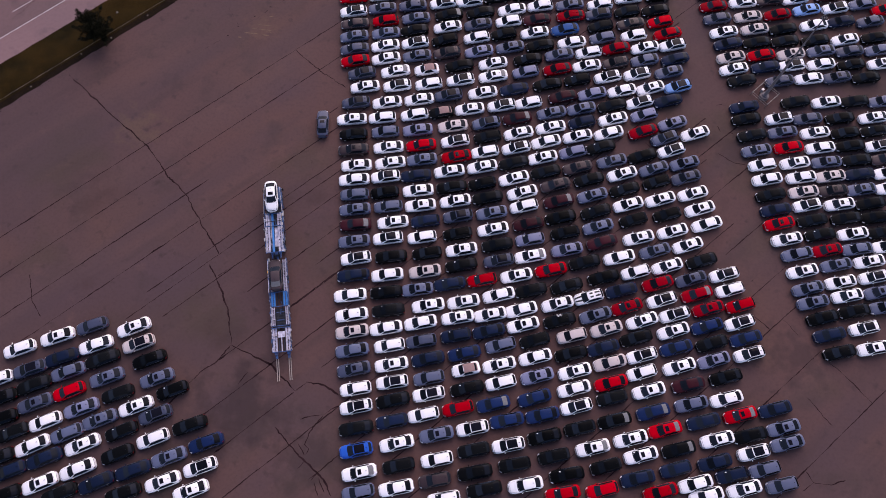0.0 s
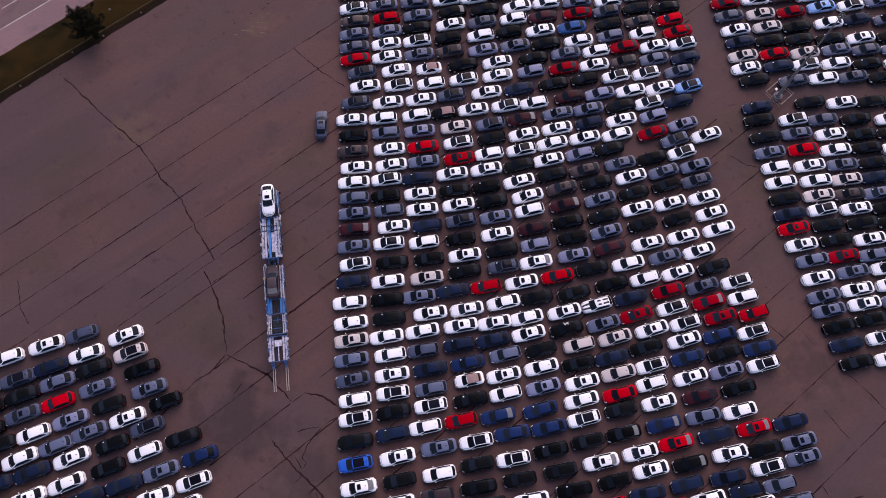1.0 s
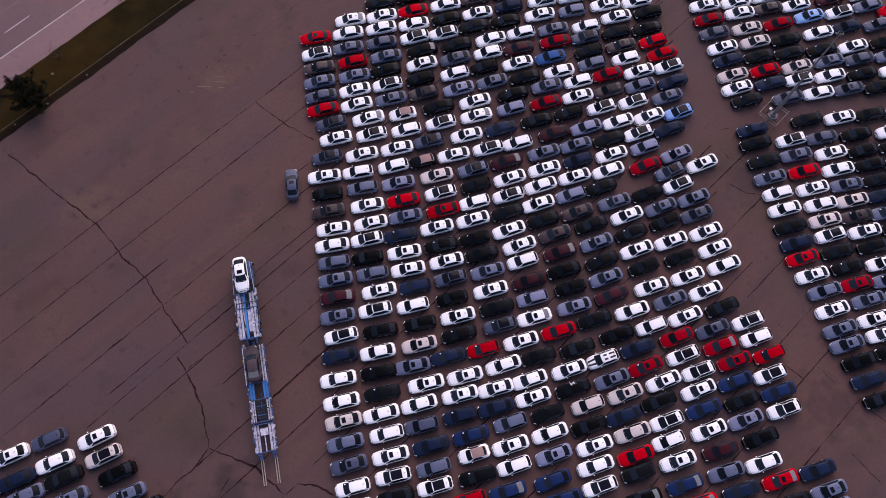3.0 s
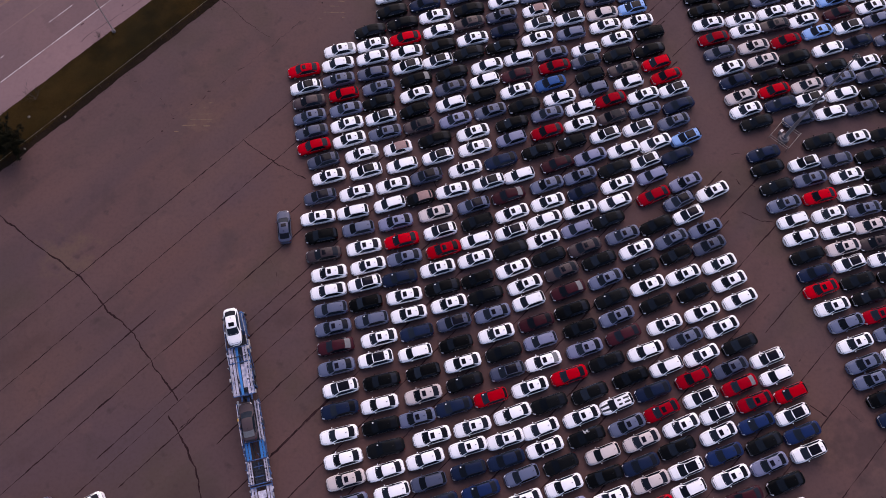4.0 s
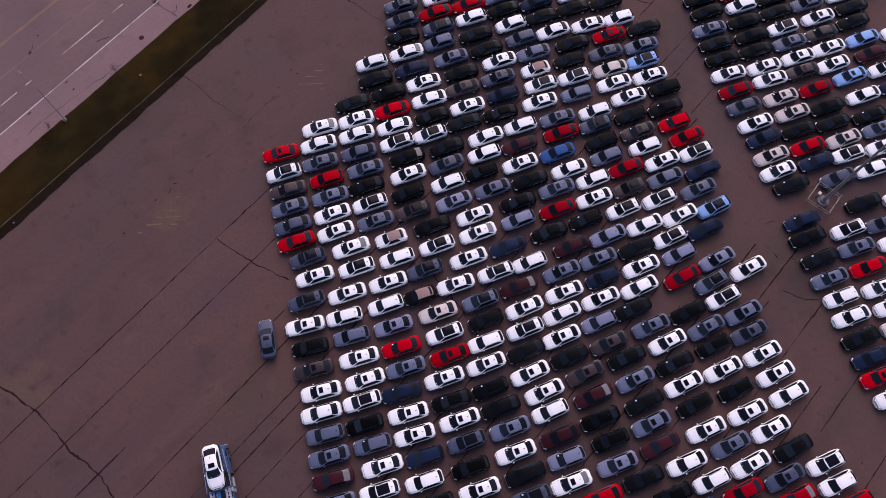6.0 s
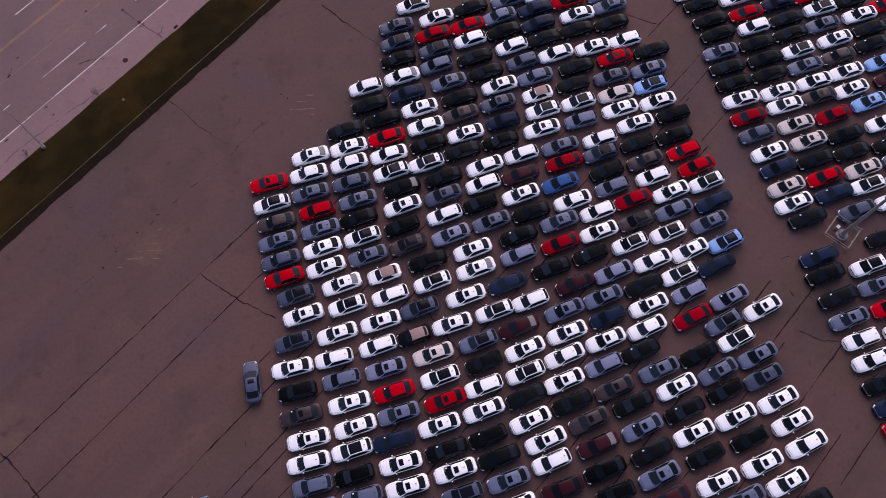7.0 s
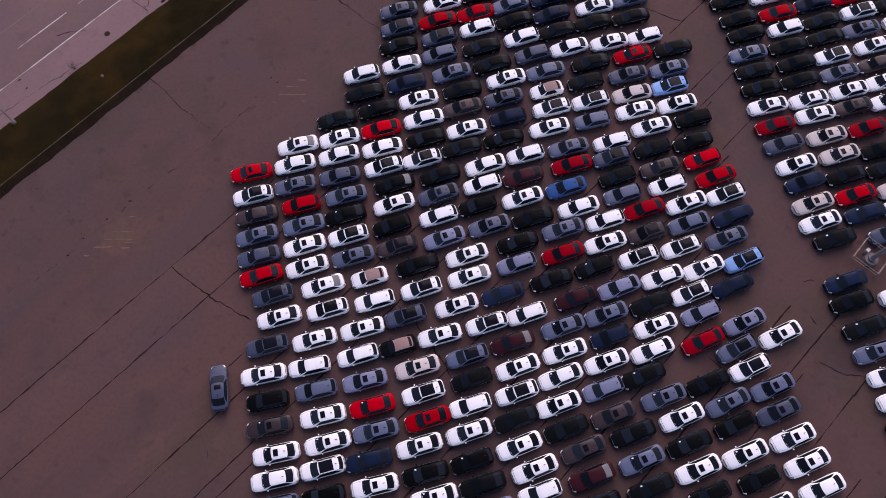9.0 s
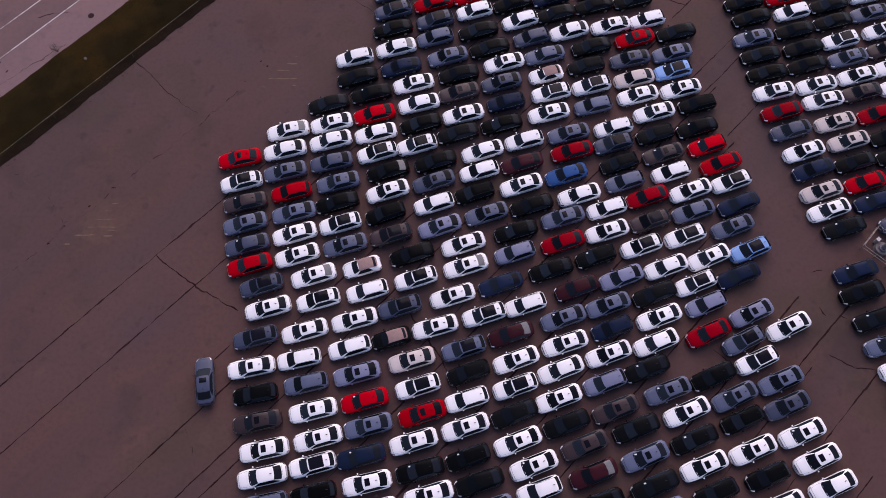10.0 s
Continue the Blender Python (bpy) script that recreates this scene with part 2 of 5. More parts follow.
def rods(*dims, seg=8):
    bm = bmesh.new()
    for d in dims:
        rod(bm, *d, seg=seg)
    return bm


# ---- ground ----
def sheet(x0, x1, y0, y1, z, n):
    bm = bmesh.new()
    bmesh.ops.create_grid(bm, x_segments=n, y_segments=n, size=0.5, matrix=Matrix.LocRotScale(((x0 + x1) / 2, (y0 + y1) / 2, z), None, (x1 - x0, y1 - y0, 1)))
    return bm


ground = part("ground", sheet(-2500, 2500, -2500, 2500, 0.0, 8), ASPHALT, None)
tagged(ground, "worn brown-grey asphalt of the car storage lot", "ground", kind="structure")

# the road and its verge run along one straight line
ROAD_TURN = radians(46.4)
ROAD_AT = Matrix.Translation((-39.0, 84.6, 0)) @ Matrix.Rotation(ROAD_TURN, 4, "Z")


def strip(name, s0, s1, d0, d1, z, mat, step=1.0, wob=0.0, thick=0.0, seed=0.0, rise=0.0):
    """A band along the road from s0 to s1, between d0 and d1 across it, with frayed edges."""
    bm = bmesh.new()
    n = max(1, int((s1 - s0) / step))
    rows = []
    for i in range(n + 1):
        s = s0 + (s1 - s0) * i / n
        a = d0 + wob * noise.noise((s * 0.45, seed, 1.7)) + wob * 0.5 * noise.noise((s * 1.7, seed, 4.1))
        b = d1 + wob * noise.noise((s * 0.45, seed, 8.3)) * 0.5
        mids = [a + (b - a) * k / 4 for k in range(5)] if rise else [a, b]
        rows.append([bm.verts.new(ROAD_AT @ Vector((s, d, z + (rise * math.sin(math.pi * k / 4) * (0.7 + 0.5 * noise.noise((s * 0.3, d * 0.4, seed))) if rise else 0))))
                     for k, d in enumerate(mids)])
    for p, q in zip(rows, rows[1:]):
        for k in range(len(p) - 1):
            bm.faces.new((p[k], q[k], q[k + 1], p[k + 1]))
    bmesh.ops.recalc_face_normals(bm, faces=bm.faces)
    for f in bm.faces:
        if f.normal.z < 0:
            f.normal_flip()
    if thick:
        bmesh.ops.solidify(bm, geom=bm.faces[:], thickness=thick)
    return part(name, bm, mat, None)


road = strip("road", -400, 400, 10.9, 60, 0.05, CONCRETE, step=40)
tagged(road, "pale concrete highway with worn lane markings", "road", kind="structure")
shoulder = strip("road_shoulder", -200, 200, 6.65, 10.9, 0.05, SHOULDER, step=0.5, wob=0.16, seed=6.1)
tagged(shoulder, "paler concrete shoulder of the highway", "road", kind="structure")
verge = strip("verge", -260, 260, 0.5, 7.0, 0.03, GRASS, step=0.4, wob=0.18, rise=0.16)
tagged(verge, "dark winter grass strip beside the highway", "verge", kind="structure")


# dark brown band between the grass and the asphalt, with frayed edges
litter = strip("leaf_litter", -200, 200, -0.6, 0.6, 0.012, VERGE_EDGE, step=0.2, wob=0.2, seed=3.3)
tagged(litter, "dark mottled band along the foot of the fence", "litter", kind="structure")


def road_mark(name, label, s0, s1, d, width, mat):
    return tagged(strip(name, s0, s1, d - width / 2, d + width / 2, 0.056, mat, step=4, wob=0.02, seed=d), label, "road marking", kind="structure")


road_mark("edge_line", "continuous white edge line painted on the road", -200, 200, 11.0, 0.13, WHITE_LINE)
road_mark("median_line", "worn yellow line painted on the road", -200, 200, 21.75, 0.12, YELLOW_LINE)
road_mark("median_line", "worn yellow line painted on the road", -200, 200, 22.0, 0.12, YELLOW_LINE)
for s0, s1 in ((-45.8, -41.5), (-33.7, -29.4), (-21.6, -17.3), (-9.3, -5.2), (-3.8, -2.7), (2.5, 9.7), (11.5, 13.3), (18.4, 22.6)):
    road_mark("lane_dash", "white lane dash painted on the road", s0, s1, 14.35, 0.11, WHITE_LINE)
for s0, s1 in ((-17.6, -14.2), (-5.6, -2.2), (6.5, 9.9)):
    road_mark("lane_dash", "white lane dash painted on the road", s0, s1, 24.9, 0.13, WHITE_LINE)
road_mark("inner_line", "almost worn away yellow line on the road", -60, 24, 17.7, 0.16, OLD_LINE)


def ribbon(name, label, pts, width, seed, wander=0.18, z=0.004, mat=SEAM, step=0.3):
    """An open seam or crack of uneven width along a line of points."""
    bm = bmesh.new()
    line = []
    for (ax, ay), (bx, by) in zip(pts, pts[1:]):
        n = max(2, int(math.hypot(bx - ax, by - ay) / step))
        line += [(ax + (bx - ax) * i / n, ay + (by - ay) * i / n) for i in range(n)]
    line.append(pts[-1])
    rows = []
    for i, (x, y) in enumerate(line):
        px, py = line[max(0, i - 1)]
        qx, qy = line[min(len(line) - 1, i + 1)]
        t = Vector((qx - px, qy - py, 0)).normalized()
        nrm = Vector((-t.y, t.x, 0))
        off = wander * (0.8 * noise.noise((x * 0.6, y * 0.6, seed)) + 0.35 * noise.noise((x * 2.3, y * 2.3, seed)) + 0.3 * noise.cell((x * 1.9, y * 1.9, seed)))
        w = width * max(0.16, 0.68 + 0.75 * noise.noise((x * 0.33, y * 0.33, seed + 9.0)) + 0.55 * noise.noise((x * 1.7, y * 1.7, seed + 5.0)))
        if i in (0, len(line) - 1):
            w *= 0.15
        c = Vector((x, y, z)) + nrm * off
        rows.append((bm.verts.new(c + nrm * w / 2), bm.verts.new(c - nrm * w / 2)))
    for p, q in zip(rows, rows[1:]):
        bm.faces.new((p[0], p[1], q[1], q[0]))
    for f in bm.faces:
        f.normal_update()
        if f.normal.z < 0:
            f.normal_flip()
    return tagged(part(name, bm, mat, None), label, "crack", kind="structure")


# paving seams, parallel to the road: offset (y - x), and from which x to which
SEAMS = [(94.25, -66, 6), (86.6, -64, 12), (79.0, -60, -35), (72.2, -56, 24), (65.6, -40, 31), (63.4, -42, -15),
         (59.3, -37, -15), (53.2, -26, 35), (45.1, -28, 36), (38.1, -30, 34), (30.9, -26, -17), (31.4, -13.9, 36),
         (23.3, -24.5, 40), (16.0, -13.2, 40), (49.3, -17, -12.5), (17.4, 37.5, 45.5), (9.0, -9, 46.5), (1.8, -9, 43.8),
         (-2.0, 42.3, 48.6), (-11.7, -4, 51.4), (-18.8, 2, 52.6), (-28.1, 10, 55.5), (-41.4, 20, 70), (57.0, 0, 38.6),
         (54.0, 33.0, 39.3), (46.5, 35.2, 40), (66.6, 31.0, 37.0), (76.2, -19, -17.4)]
for n, (c, x0, x1) in enumerate(SEAMS):
    mid = (x0 + x1) / 2
    ribbon("seam", "dark straight seam open in the asphalt", [(x0, x0 + c), (mid, mid + c), (x1, x1 + c)], 0.17 if n != 8 else 0.24, n * 3.1, wander=0.07)
ribbon("seam", "wide open seam worn into the asphalt", [(-19.6, 25.5), (-16.0, 29.3), (-12.6, 32.6)], 0.36, 88.0, wander=0.12, z=0.006)
ribbon("faint_seam", "faint broken seam half filled with grit", [(-41.8, 65.5), (-37.6, 69.3), (-36.0, 71.8), (-33.4, 73.3), (-31.5, 76.1), (-27.0, 79.8), (-19.0, 88.0)], 0.16, 71.0, wander=0.4, mat=FAINT_SEAM)
CRACKS = [
    [(-59.6, 58.8), (-56.6, 56.6), (-51.8, 53.0), (-45.2, 48.4), (-41.1, 43.8), (-37.7, 41.1), (-34.8, 37.1), (-31.0, 32.4)],
    [(-32.1, 30.7), (-30.1, 27.8), (-28.3, 24.6), (-26.8, 20.3), (-26.7, 19.3)],
    [(-26.7, 19.3), (-20.8, 17.2), (-16.8, 14.0), (-15.5, 15.4), (-13.2, 15.2), (-10.9, 14.1)],
    [(-26.7, 19.3), (-28.0, 17.0), (-30.2, 15.2), (-33.0, 11.0), (-36, 7)],
    [(-18.7, 9.1), (-16.4, 6.8), (-13.8, 4.9), (-11.3, 3.0), (-10.0, 1.0)],
    [(-15.6, 10.4), (-12.6, 11.3), (-10.7, 12.8)], [(-12.6, 11.3), (-13.9, 8.9), (-14.3, 7.2), (-13.7, 6.7), (-14.1, 5.9)], [(-15.4, 7.4), (-14.2, 5.8)],
    [(-10.2, 5.9), (-12.9, 2.7)], [(-14.9, 4.0), (-14.0, 5.0)], [(-24.7, 14.1), (-23.7, 15.9)],
]
CRACKS += [
    [(-12.4, 2.6), (-11.6, 0.8)], [(-12.0, 3.2), (-10.9, 1.4)],
    [(-26.0, 68.3), (-22.2, 65.3), (-17.0, 62.2)],
    [(-1.5, 63.6), (0.3, 61.8), (0.7, 60.9), (2.2, 59.0), (3.6, 56.6), (5.5, 53.0), (8.6, 50.6)],
    [(-11.7, 105.7), (-7.1, 101.1), (-4.1, 98.5)],
    [(28.5, 101.6), (31.3, 100.1), (33.0, 99.6)], [(56.3, 25.9), (58.9, 23.8), (62.1, 20.6)],
    [(52.1, 10.6), (53.1, 9.2), (55.4, 9.2), (57.4, 10.0)], [(53.1, 9.2), (51.5, 8.0)], [(46.2, 31.5), (48.4, 29.6)], [(50.3, 31.4), (52.6, 29.0)],
    [(30.4, 57.9), (32.2, 55.9)], [(-57.0, 26.5), (-55.4, 22.5), (-53.6, 20.6)],
]
CRACKS += [
    [(53.0, 20.5), (56.2, 17.0)], [(41.8, 57.2), (44.1, 55.8), (46.1, 55.6)],
    [(41.7, 62.1), (42.3, 61.1)], [(43.7, 61.3), (44.3, 60.7)], [(41.6, 65.9), (42.9, 66.0)], [(-30.5, 29.0), (-29.5, 30.0), (-28.3, 31.1)],
]
for n, pts in enumerate(CRACKS):
    ribbon("crack", "jagged dark crack in the worn asphalt", pts, 0.25 if n < 5 else 0.16, 50 + n * 2.7, wander=0.2)
for n, pts in enumerate(([(45.5, 36.0), (46.7, 37.3), (47.5, 38.1), (49.1, 38.1)], [(-42.4, 77.9), (-38.4, 75.1), (-37.3, 73.5), (-36.0, 71.8)], [(-36.0, 71.7), (-37.5, 69.5)], [(-23.3, 85.1), (-22.8, 85.6), (-22.5, 84.9), (-23.3, 85.1)], [(-61.5, 60.4), (-59.6, 58.8)])):
    ribbon("faint_crack", "thin faint crack in the worn asphalt", pts, 0.12, 41.0 + n, wander=0.25, mat=FAINT_SEAM)
ribbon("crack", "thin jagged crack in the worn asphalt", [(-31.3, 92.0), (-29.2, 90.4), (-27.4, 88.2), (-25.6, 86.6), (-23.3, 85.1)], 0.11, 44.0, wander=0.22)
ribbon("faint_crack", "thin faint crack in the worn asphalt", [(-21.2, 50.8), (-20.3, 49.1), (-19.8, 47.0)], 0.09, 49.0, wander=0.2, mat=FAINT_SEAM)
ROAD_CRACKS = [[(6.8, 12.5), (8.5, 11.7), (9.8, 10.4)], [(-8.3, 8.4), (-4.2, 8.3), (1.9, 7.7), (6.8, 7.2)], [(-0.2, 17.9), (1.2, 18.8)], [(-34, 13.1), (-30, 14.0), (-26, 13.4)]]
for n, pts in enumerate(ROAD_CRACKS):
    ribbon("road_crack", "thin dark crack in the concrete road", [tuple((ROAD_AT @ Vector((s, d, 0)))[:2]) for s, d in pts], 0.17 if n == 0 else 0.07, 90 + n, wander=0.3, z=0.058)


# tar: a sealed cut across the lanes with a sealed square, and single blots
def on_road(pts):
    return [tuple((ROAD_AT @ Vector((a, b, 0)))[:2]) for a, b in pts]


ribbon("tar_seal", "dark tar seal poured across the road", on_road([(16.7, 7.0), (16.5, 9.4), (16.35, 11.0), (16.3, 14.4)]), 0.10, 160, wander=0.15, z=0.060)
ribbon("tar_seal", "dark tar seal around a square road patch", on_road([(15.6, 11.0), (16.3, 10.4), (17.0, 11.0), (16.3, 11.6), (15.6, 11.0)]), 0.10, 161, wander=0.08, z=0.062)
ribbon("tar_seal", "dark branching tar seal on the road", on_road([(18.0, 8.6), (17.2, 7.9), (16.8, 8.2), (16.6, 6.9)]), 0.09, 162, wander=0.2, z=0.064)
for n, (a, b, size) in enumerate(((13.0, 18.1, 0.35), (7.0, 18.0, 0.22), (2.4, 19.2, 0.32), (-0.1, 17.8, 0.5), (0.0, 10.5, 0.42), (-6.2, 10.5, 0.45), (-0.1, 8.9, 0.28), (16.3, 14.5, 0.4), (16.35, 11.0, 0.4), (19.0, 6.9, 0.6), (13.6, 14.5, 0.2))):
    ribbon("tar_blot", "dark tar blot on the road", on_road([(a - size * 0.6, b), (a, b + 0.04), (a + size * 0.6, b)]), size * 0.8, 170 + n, wander=0.2, z=0.066, step=0.1)


# faded bay marks
BAY_MARKS = [(-31.4, -30.6, 74.2), (-31.9, -31.6, 73.4), (-32.9, -30.6, 72.4), (-33.7, -30.5, 71.5), (-31.4, -30.4, 71.1), (-34.8, -32.6, 70.6), (-31.8, -30.7, 70.5), (-35.7, -35.0, 69.6),
             (-13.1, -12.7, 92.5), (-13.9, -12.7, 91.6), (-15.1, -13.5, 90.7), (-15.9, -12.6, 89.6), (-13.1, -12.6, 88.7), (-16.7, -16.1, 88.5)]
for n, (x0, x1, y) in enumerate(BAY_MARKS):
    ribbon("bay_mark", "faint faded yellow bay mark painted on asphalt", [(x0, y), ((x0 + x1) / 2, y), (x1, y)], 0.16, 130 + n, wander=0.06, mat=FADED_LINE)
for n, (x, y, size) in enumerate(((-16.9, 91.9, 0.2), (-16.1, 91.3, 0.22), (-18.5, 89.3, 0.25), (-36.0, 71.7, 0.35), (-33.7, 73.9, 0.25), (-31.5, 76.0, 0.3), (-37.3, 69.6, 0.2))):
    ribbon("tar_blot", "dark tar blot on the asphalt", [(x - size * 0.6, y - 0.05), (x, y + 0.04), (x + size * 0.6, y)], size * 0.9, 210 + n, wander=0.15, z=0.009, step=0.1)


def disc(r, h, seg=20):
    bm = bmesh.new()
    bmesh.ops.create_cone(bm, cap_ends=True, segments=seg, radius1=r, radius2=r * 0.94, depth=h, matrix=Matrix.Translation((0, 0, h / 2)))
    return bm


manhole = part("manhole_cover", disc(0.36, 0.02), RUST_IRON, None)
manhole.matrix_basis = ROAD_AT @ Matrix.Translation((11.2, 8.2, 0.05))
tagged(manhole, "round dark iron manhole cover in the road", "manhole cover")


# ---- verge fence, lamps, tree ----
def fence():
    root = tagged(new("fence"), "low pale wire fence along the grass verge", "fence")
    root.matrix_basis = ROAD_AT
    for z in (0.8,):
        part("wire", rods(((-48, 0.30, z), (0, 0.12, z), 0.014), ((0, 0.12, z), (36, 0.05, z), 0.014), seg=6), FENCE_WIRE, root)
    for n in range(-4, 4):
        part("post", rods(((n * 11.0, 0.12 - 0.003 * n * 11.0, 0.0), (n * 11.0, 0.12 - 0.003 * n * 11.0, 0.84), 0.012), seg=6), STEEL_DARK, root)
    return root


fence()


def street_lamp(s):
    """A road lamp: tapered pole, arm over the road, flat head."""
    root = tagged(new("street_lamp"), "tall grey steel street lamp at the roadside", "street lamp")
    root.matrix_basis = ROAD_AT @ Matrix.Translation((s, 6.2, 0.1))
    part("base", disc(0.28, 0.35, 10), CAST_CONCRETE, root)
    part("pole", rods(((0, 0, 0.3), (0, 0, 8.2), 0.085, 0.05)), RAIL_STEEL, root)
    part("arm", rods(((0, 0, 8.15), (0, 0.9, 8.6), 0.045, 0.04), ((0, 0.9, 8.6), (0, 2.0, 8.7), 0.04, 0.035)), MAST_STEEL, root)
    part("lamp_head", boxes((-0.13, 0.13, 1.9, 2.55, 8.62, 8.76), bevel=0.03), MAST_STEEL, root, "flat grey lamp head")
    return root


street_lamp(-3.85)


def evergreen(x, y, height, radius):
    """A small dark evergreen: trunk, limbs and a crown of many needle clumps with gaps."""
    rnd = random.Random(7)
    root = tagged(new("evergreen_tree"), "dark ragged evergreen tree growing on the grass verge", "tree")
    root.matrix_basis = pose(x, y, 0.1)
    part("trunk", rods(((0, 0, 0), (0.05, 0, height * 0.55), 0.13, 0.08), ((0.05, 0, height * 0.55), (0, 0.05, height * 0.95), 0.08, 0.02)), BARK, root)
    limbs, crown = bmesh.new(), bmesh.new()
    for n in range(104):
        z = height * (0.12 + 0.83 * rnd.random())
        a = rnd.random() * math.tau
        lobe = 0.9 + 0.55 * noise.noise((math.cos(a) * 1.6, math.sin(a) * 1.6, z * 0.5))
        reach = radius * (1.15 - 0.75 * z / height) * (0.45 + 0.6 * rnd.random()) * lobe
        rise = 0.45
        if n >= 90:  # long upright shoots on one side
            a, z, reach, rise = radians(150) + rnd.gauss(0, 0.5), height * (0.5 + 0.3 * rnd.random()), radius * (0.55 + 0.45 * rnd.random()), 0.7
        tip = Vector((math.cos(a) * reach, math.sin(a) * reach, z + rise * reach))
        rod(limbs, (0, 0, z), tip, 0.03, 0.008, seg=5)
        for k in range(30):
            f = 0.25 + 0.8 * rnd.random() if n < 90 else 0.5 + 0.5 * rnd.random()
            c = Vector((0, 0, z)).lerp(tip, f) + Vector((rnd.gauss(0, 0.12), rnd.gauss(0, 0.12), rnd.gauss(0, 0.12)))
            for j in range(5):
                d = Vector((rnd.gauss(0, 1), rnd.gauss(0, 1), rnd.gauss(0.5, 0.8))).normalized() * (0.14 + 0.2 * rnd.random())
                side = d.cross(Vector((rnd.gauss(0, 1), rnd.gauss(0, 1), 1))).normalized() * 0.06
                crown.faces.new([crown.verts.new(p) for p in (c - side, c + side, c + d + side * 0.3, c + d - side * 0.3)])
    part("limbs", limbs, BARK, root)
    part("crown", crown, NEEDLES, root)
    return root


evergreen(-56.9, 66.5, 4.2, 3.4)


def bare_shrub(s, d, size, seed):
    rnd = random.Random(seed)
    root = tagged(new("bare_shrub"), "small leafless shrub at the edge of the verge", "shrub", "verge shrubs")
    root.matrix_basis = ROAD_AT @ Matrix.Translation((s, d, 0.08))
    bm = bmesh.new()
    for n in range(9):
        a = rnd.random() * math.tau
        tip = Vector((math.cos(a) * size * 0.5, math.sin(a) * size * 0.5, size * (0.5 + 0.5 * rnd.random())))
        rod(bm, (0, 0, 0), tip, 0.02, 0.01, seg=4)
        for k in range(4):
            b = Vector((rnd.gauss(0, 0.3), rnd.gauss(0, 0.3), 0.3)) * size
            rod(bm, tip * (0.4 + 0.15 * k), tip * (0.4 + 0.15 * k) + b, 0.01, 0.004, seg=4)
    part("twigs", bm, BARK, root)


for n, (s, d, size) in enumerate(((5.5, 6.9, 1.1), (-6, 7.0, 0.9), (-18.4, 5.2, 2.2))):
    bare_shrub(s, d, size, 20 + n)


def stone(x, y, size, seed):
    rnd = random.Random(seed)
    bm = bmesh.new()
    bmesh.ops.create_icosphere(bm, subdivisions=2, radius=size, matrix=Matrix.Translation((0, 0, size * 0.45)))
    for v in bm.verts:
        v.co *= 1 + 0.5 * noise.noise(v.co * (1.1 / size) + Vector((seed, 0, 0)))
        v.co.z = max(0.0, v.co.z * 0.7)
    ob = part("stone", bm, PALE_STONE, None)
    ob.matrix_basis = pose(x, y, 0.1, 0, 0, rnd.uniform(0, 360))
    tagged(ob, "small pale stone lying on the grass verge", "stone", "verge stones")


for n, (x, y, size) in enumerate(((-55.9, 71.9, 0.2), (-50.9, 71.9, 0.14), (-55.6, 66.9, 0.15), (-59.5, 63.4, 0.13), (-65.6, 56.6, 0.14), (-36.9, 92.3, 0.19))):
    stone(x, y, size, n + 1.5)


def grass_tufts():
    rnd = random.Random(5)
    verts, faces = [], []
    for n in range(15000):
        s, d = rnd.uniform(-46, 34), rnd.uniform(-1.0, 6.6)
        if d < 0.2 and rnd.random() > 0.55 + 0.45 * d:
            continue
        if noise.noise((s * 0.35, d * 0.5, 3.0)) < -0.15:
            continue
        h, a = rnd.uniform(0.05, 0.13), rnd.random() * math.tau
        c, side = Vector((s, d, 0.12 if d > 0.5 else 0.02)), Vector((math.cos(a), math.sin(a), 0)) * 0.03
        lean = Vector((rnd.gauss(0, 0.25), rnd.gauss(0, 0.25), h))
        i = len(verts)
        verts += [ROAD_AT @ p for p in (c - side, c + side, c + lean)]
        faces.append((i, i + 1, i + 2))
    me = bpy.data.meshes.new("grass_tufts")
    me.from_pydata(verts, [], faces)
    me.materials.append(GRASS_BLADE)
    tagged(new("grass_tufts", me), "short dry winter grass blades on the verge", "grass", kind="stuff")


grass_tufts()


# ---- floodlight mast inside its guard rail ----
def light_mast():
    root = tagged(new("light_mast"), "very tall tapered grey floodlight mast on a round concrete foot", "light mast")
    root.matrix_basis = pose(49.3, 68.2, 0)
    part("foot", disc(0.75, 0.55, 24), CAST_CONCRETE, root, "round concrete foot")
    part("collar", disc(0.45, 0.8, 20), MAST_STEEL, root)
    part("pole", rods(((0, 0, 0.6), (0, 0, 9.0), 0.27, 0.17), ((0, 0, 9.0), (0, 0, 20.0), 0.17, 0.07), seg=14), MAST_STEEL, root)
    part("crown_ring", rods(*[((0.32 * math.cos(a), 0.32 * math.sin(a), 20.0), (0.32 * math.cos(a + 0.79), 0.32 * math.sin(a + 0.79), 20.0), 0.04) for a in (n * math.tau / 8 for n in range(8))]), STEEL_DARK, root)
    for n in range(4):
        a = n * math.tau / 4
        part("floodlight", boxes((0.32 * math.cos(a) - 0.13, 0.32 * math.cos(a) + 0.13, 0.32 * math.sin(a) - 0.13, 0.32 * math.sin(a) + 0.13, 19.6, 19.95), bevel=0.05), STEEL_DARK, root)
        part("bracket", rods(((0, 0, 19.9), (0.32 * math.cos(a), 0.32 * math.sin(a), 20.0), 0.04)), STEEL_DARK, root)
    return root


light_mast()


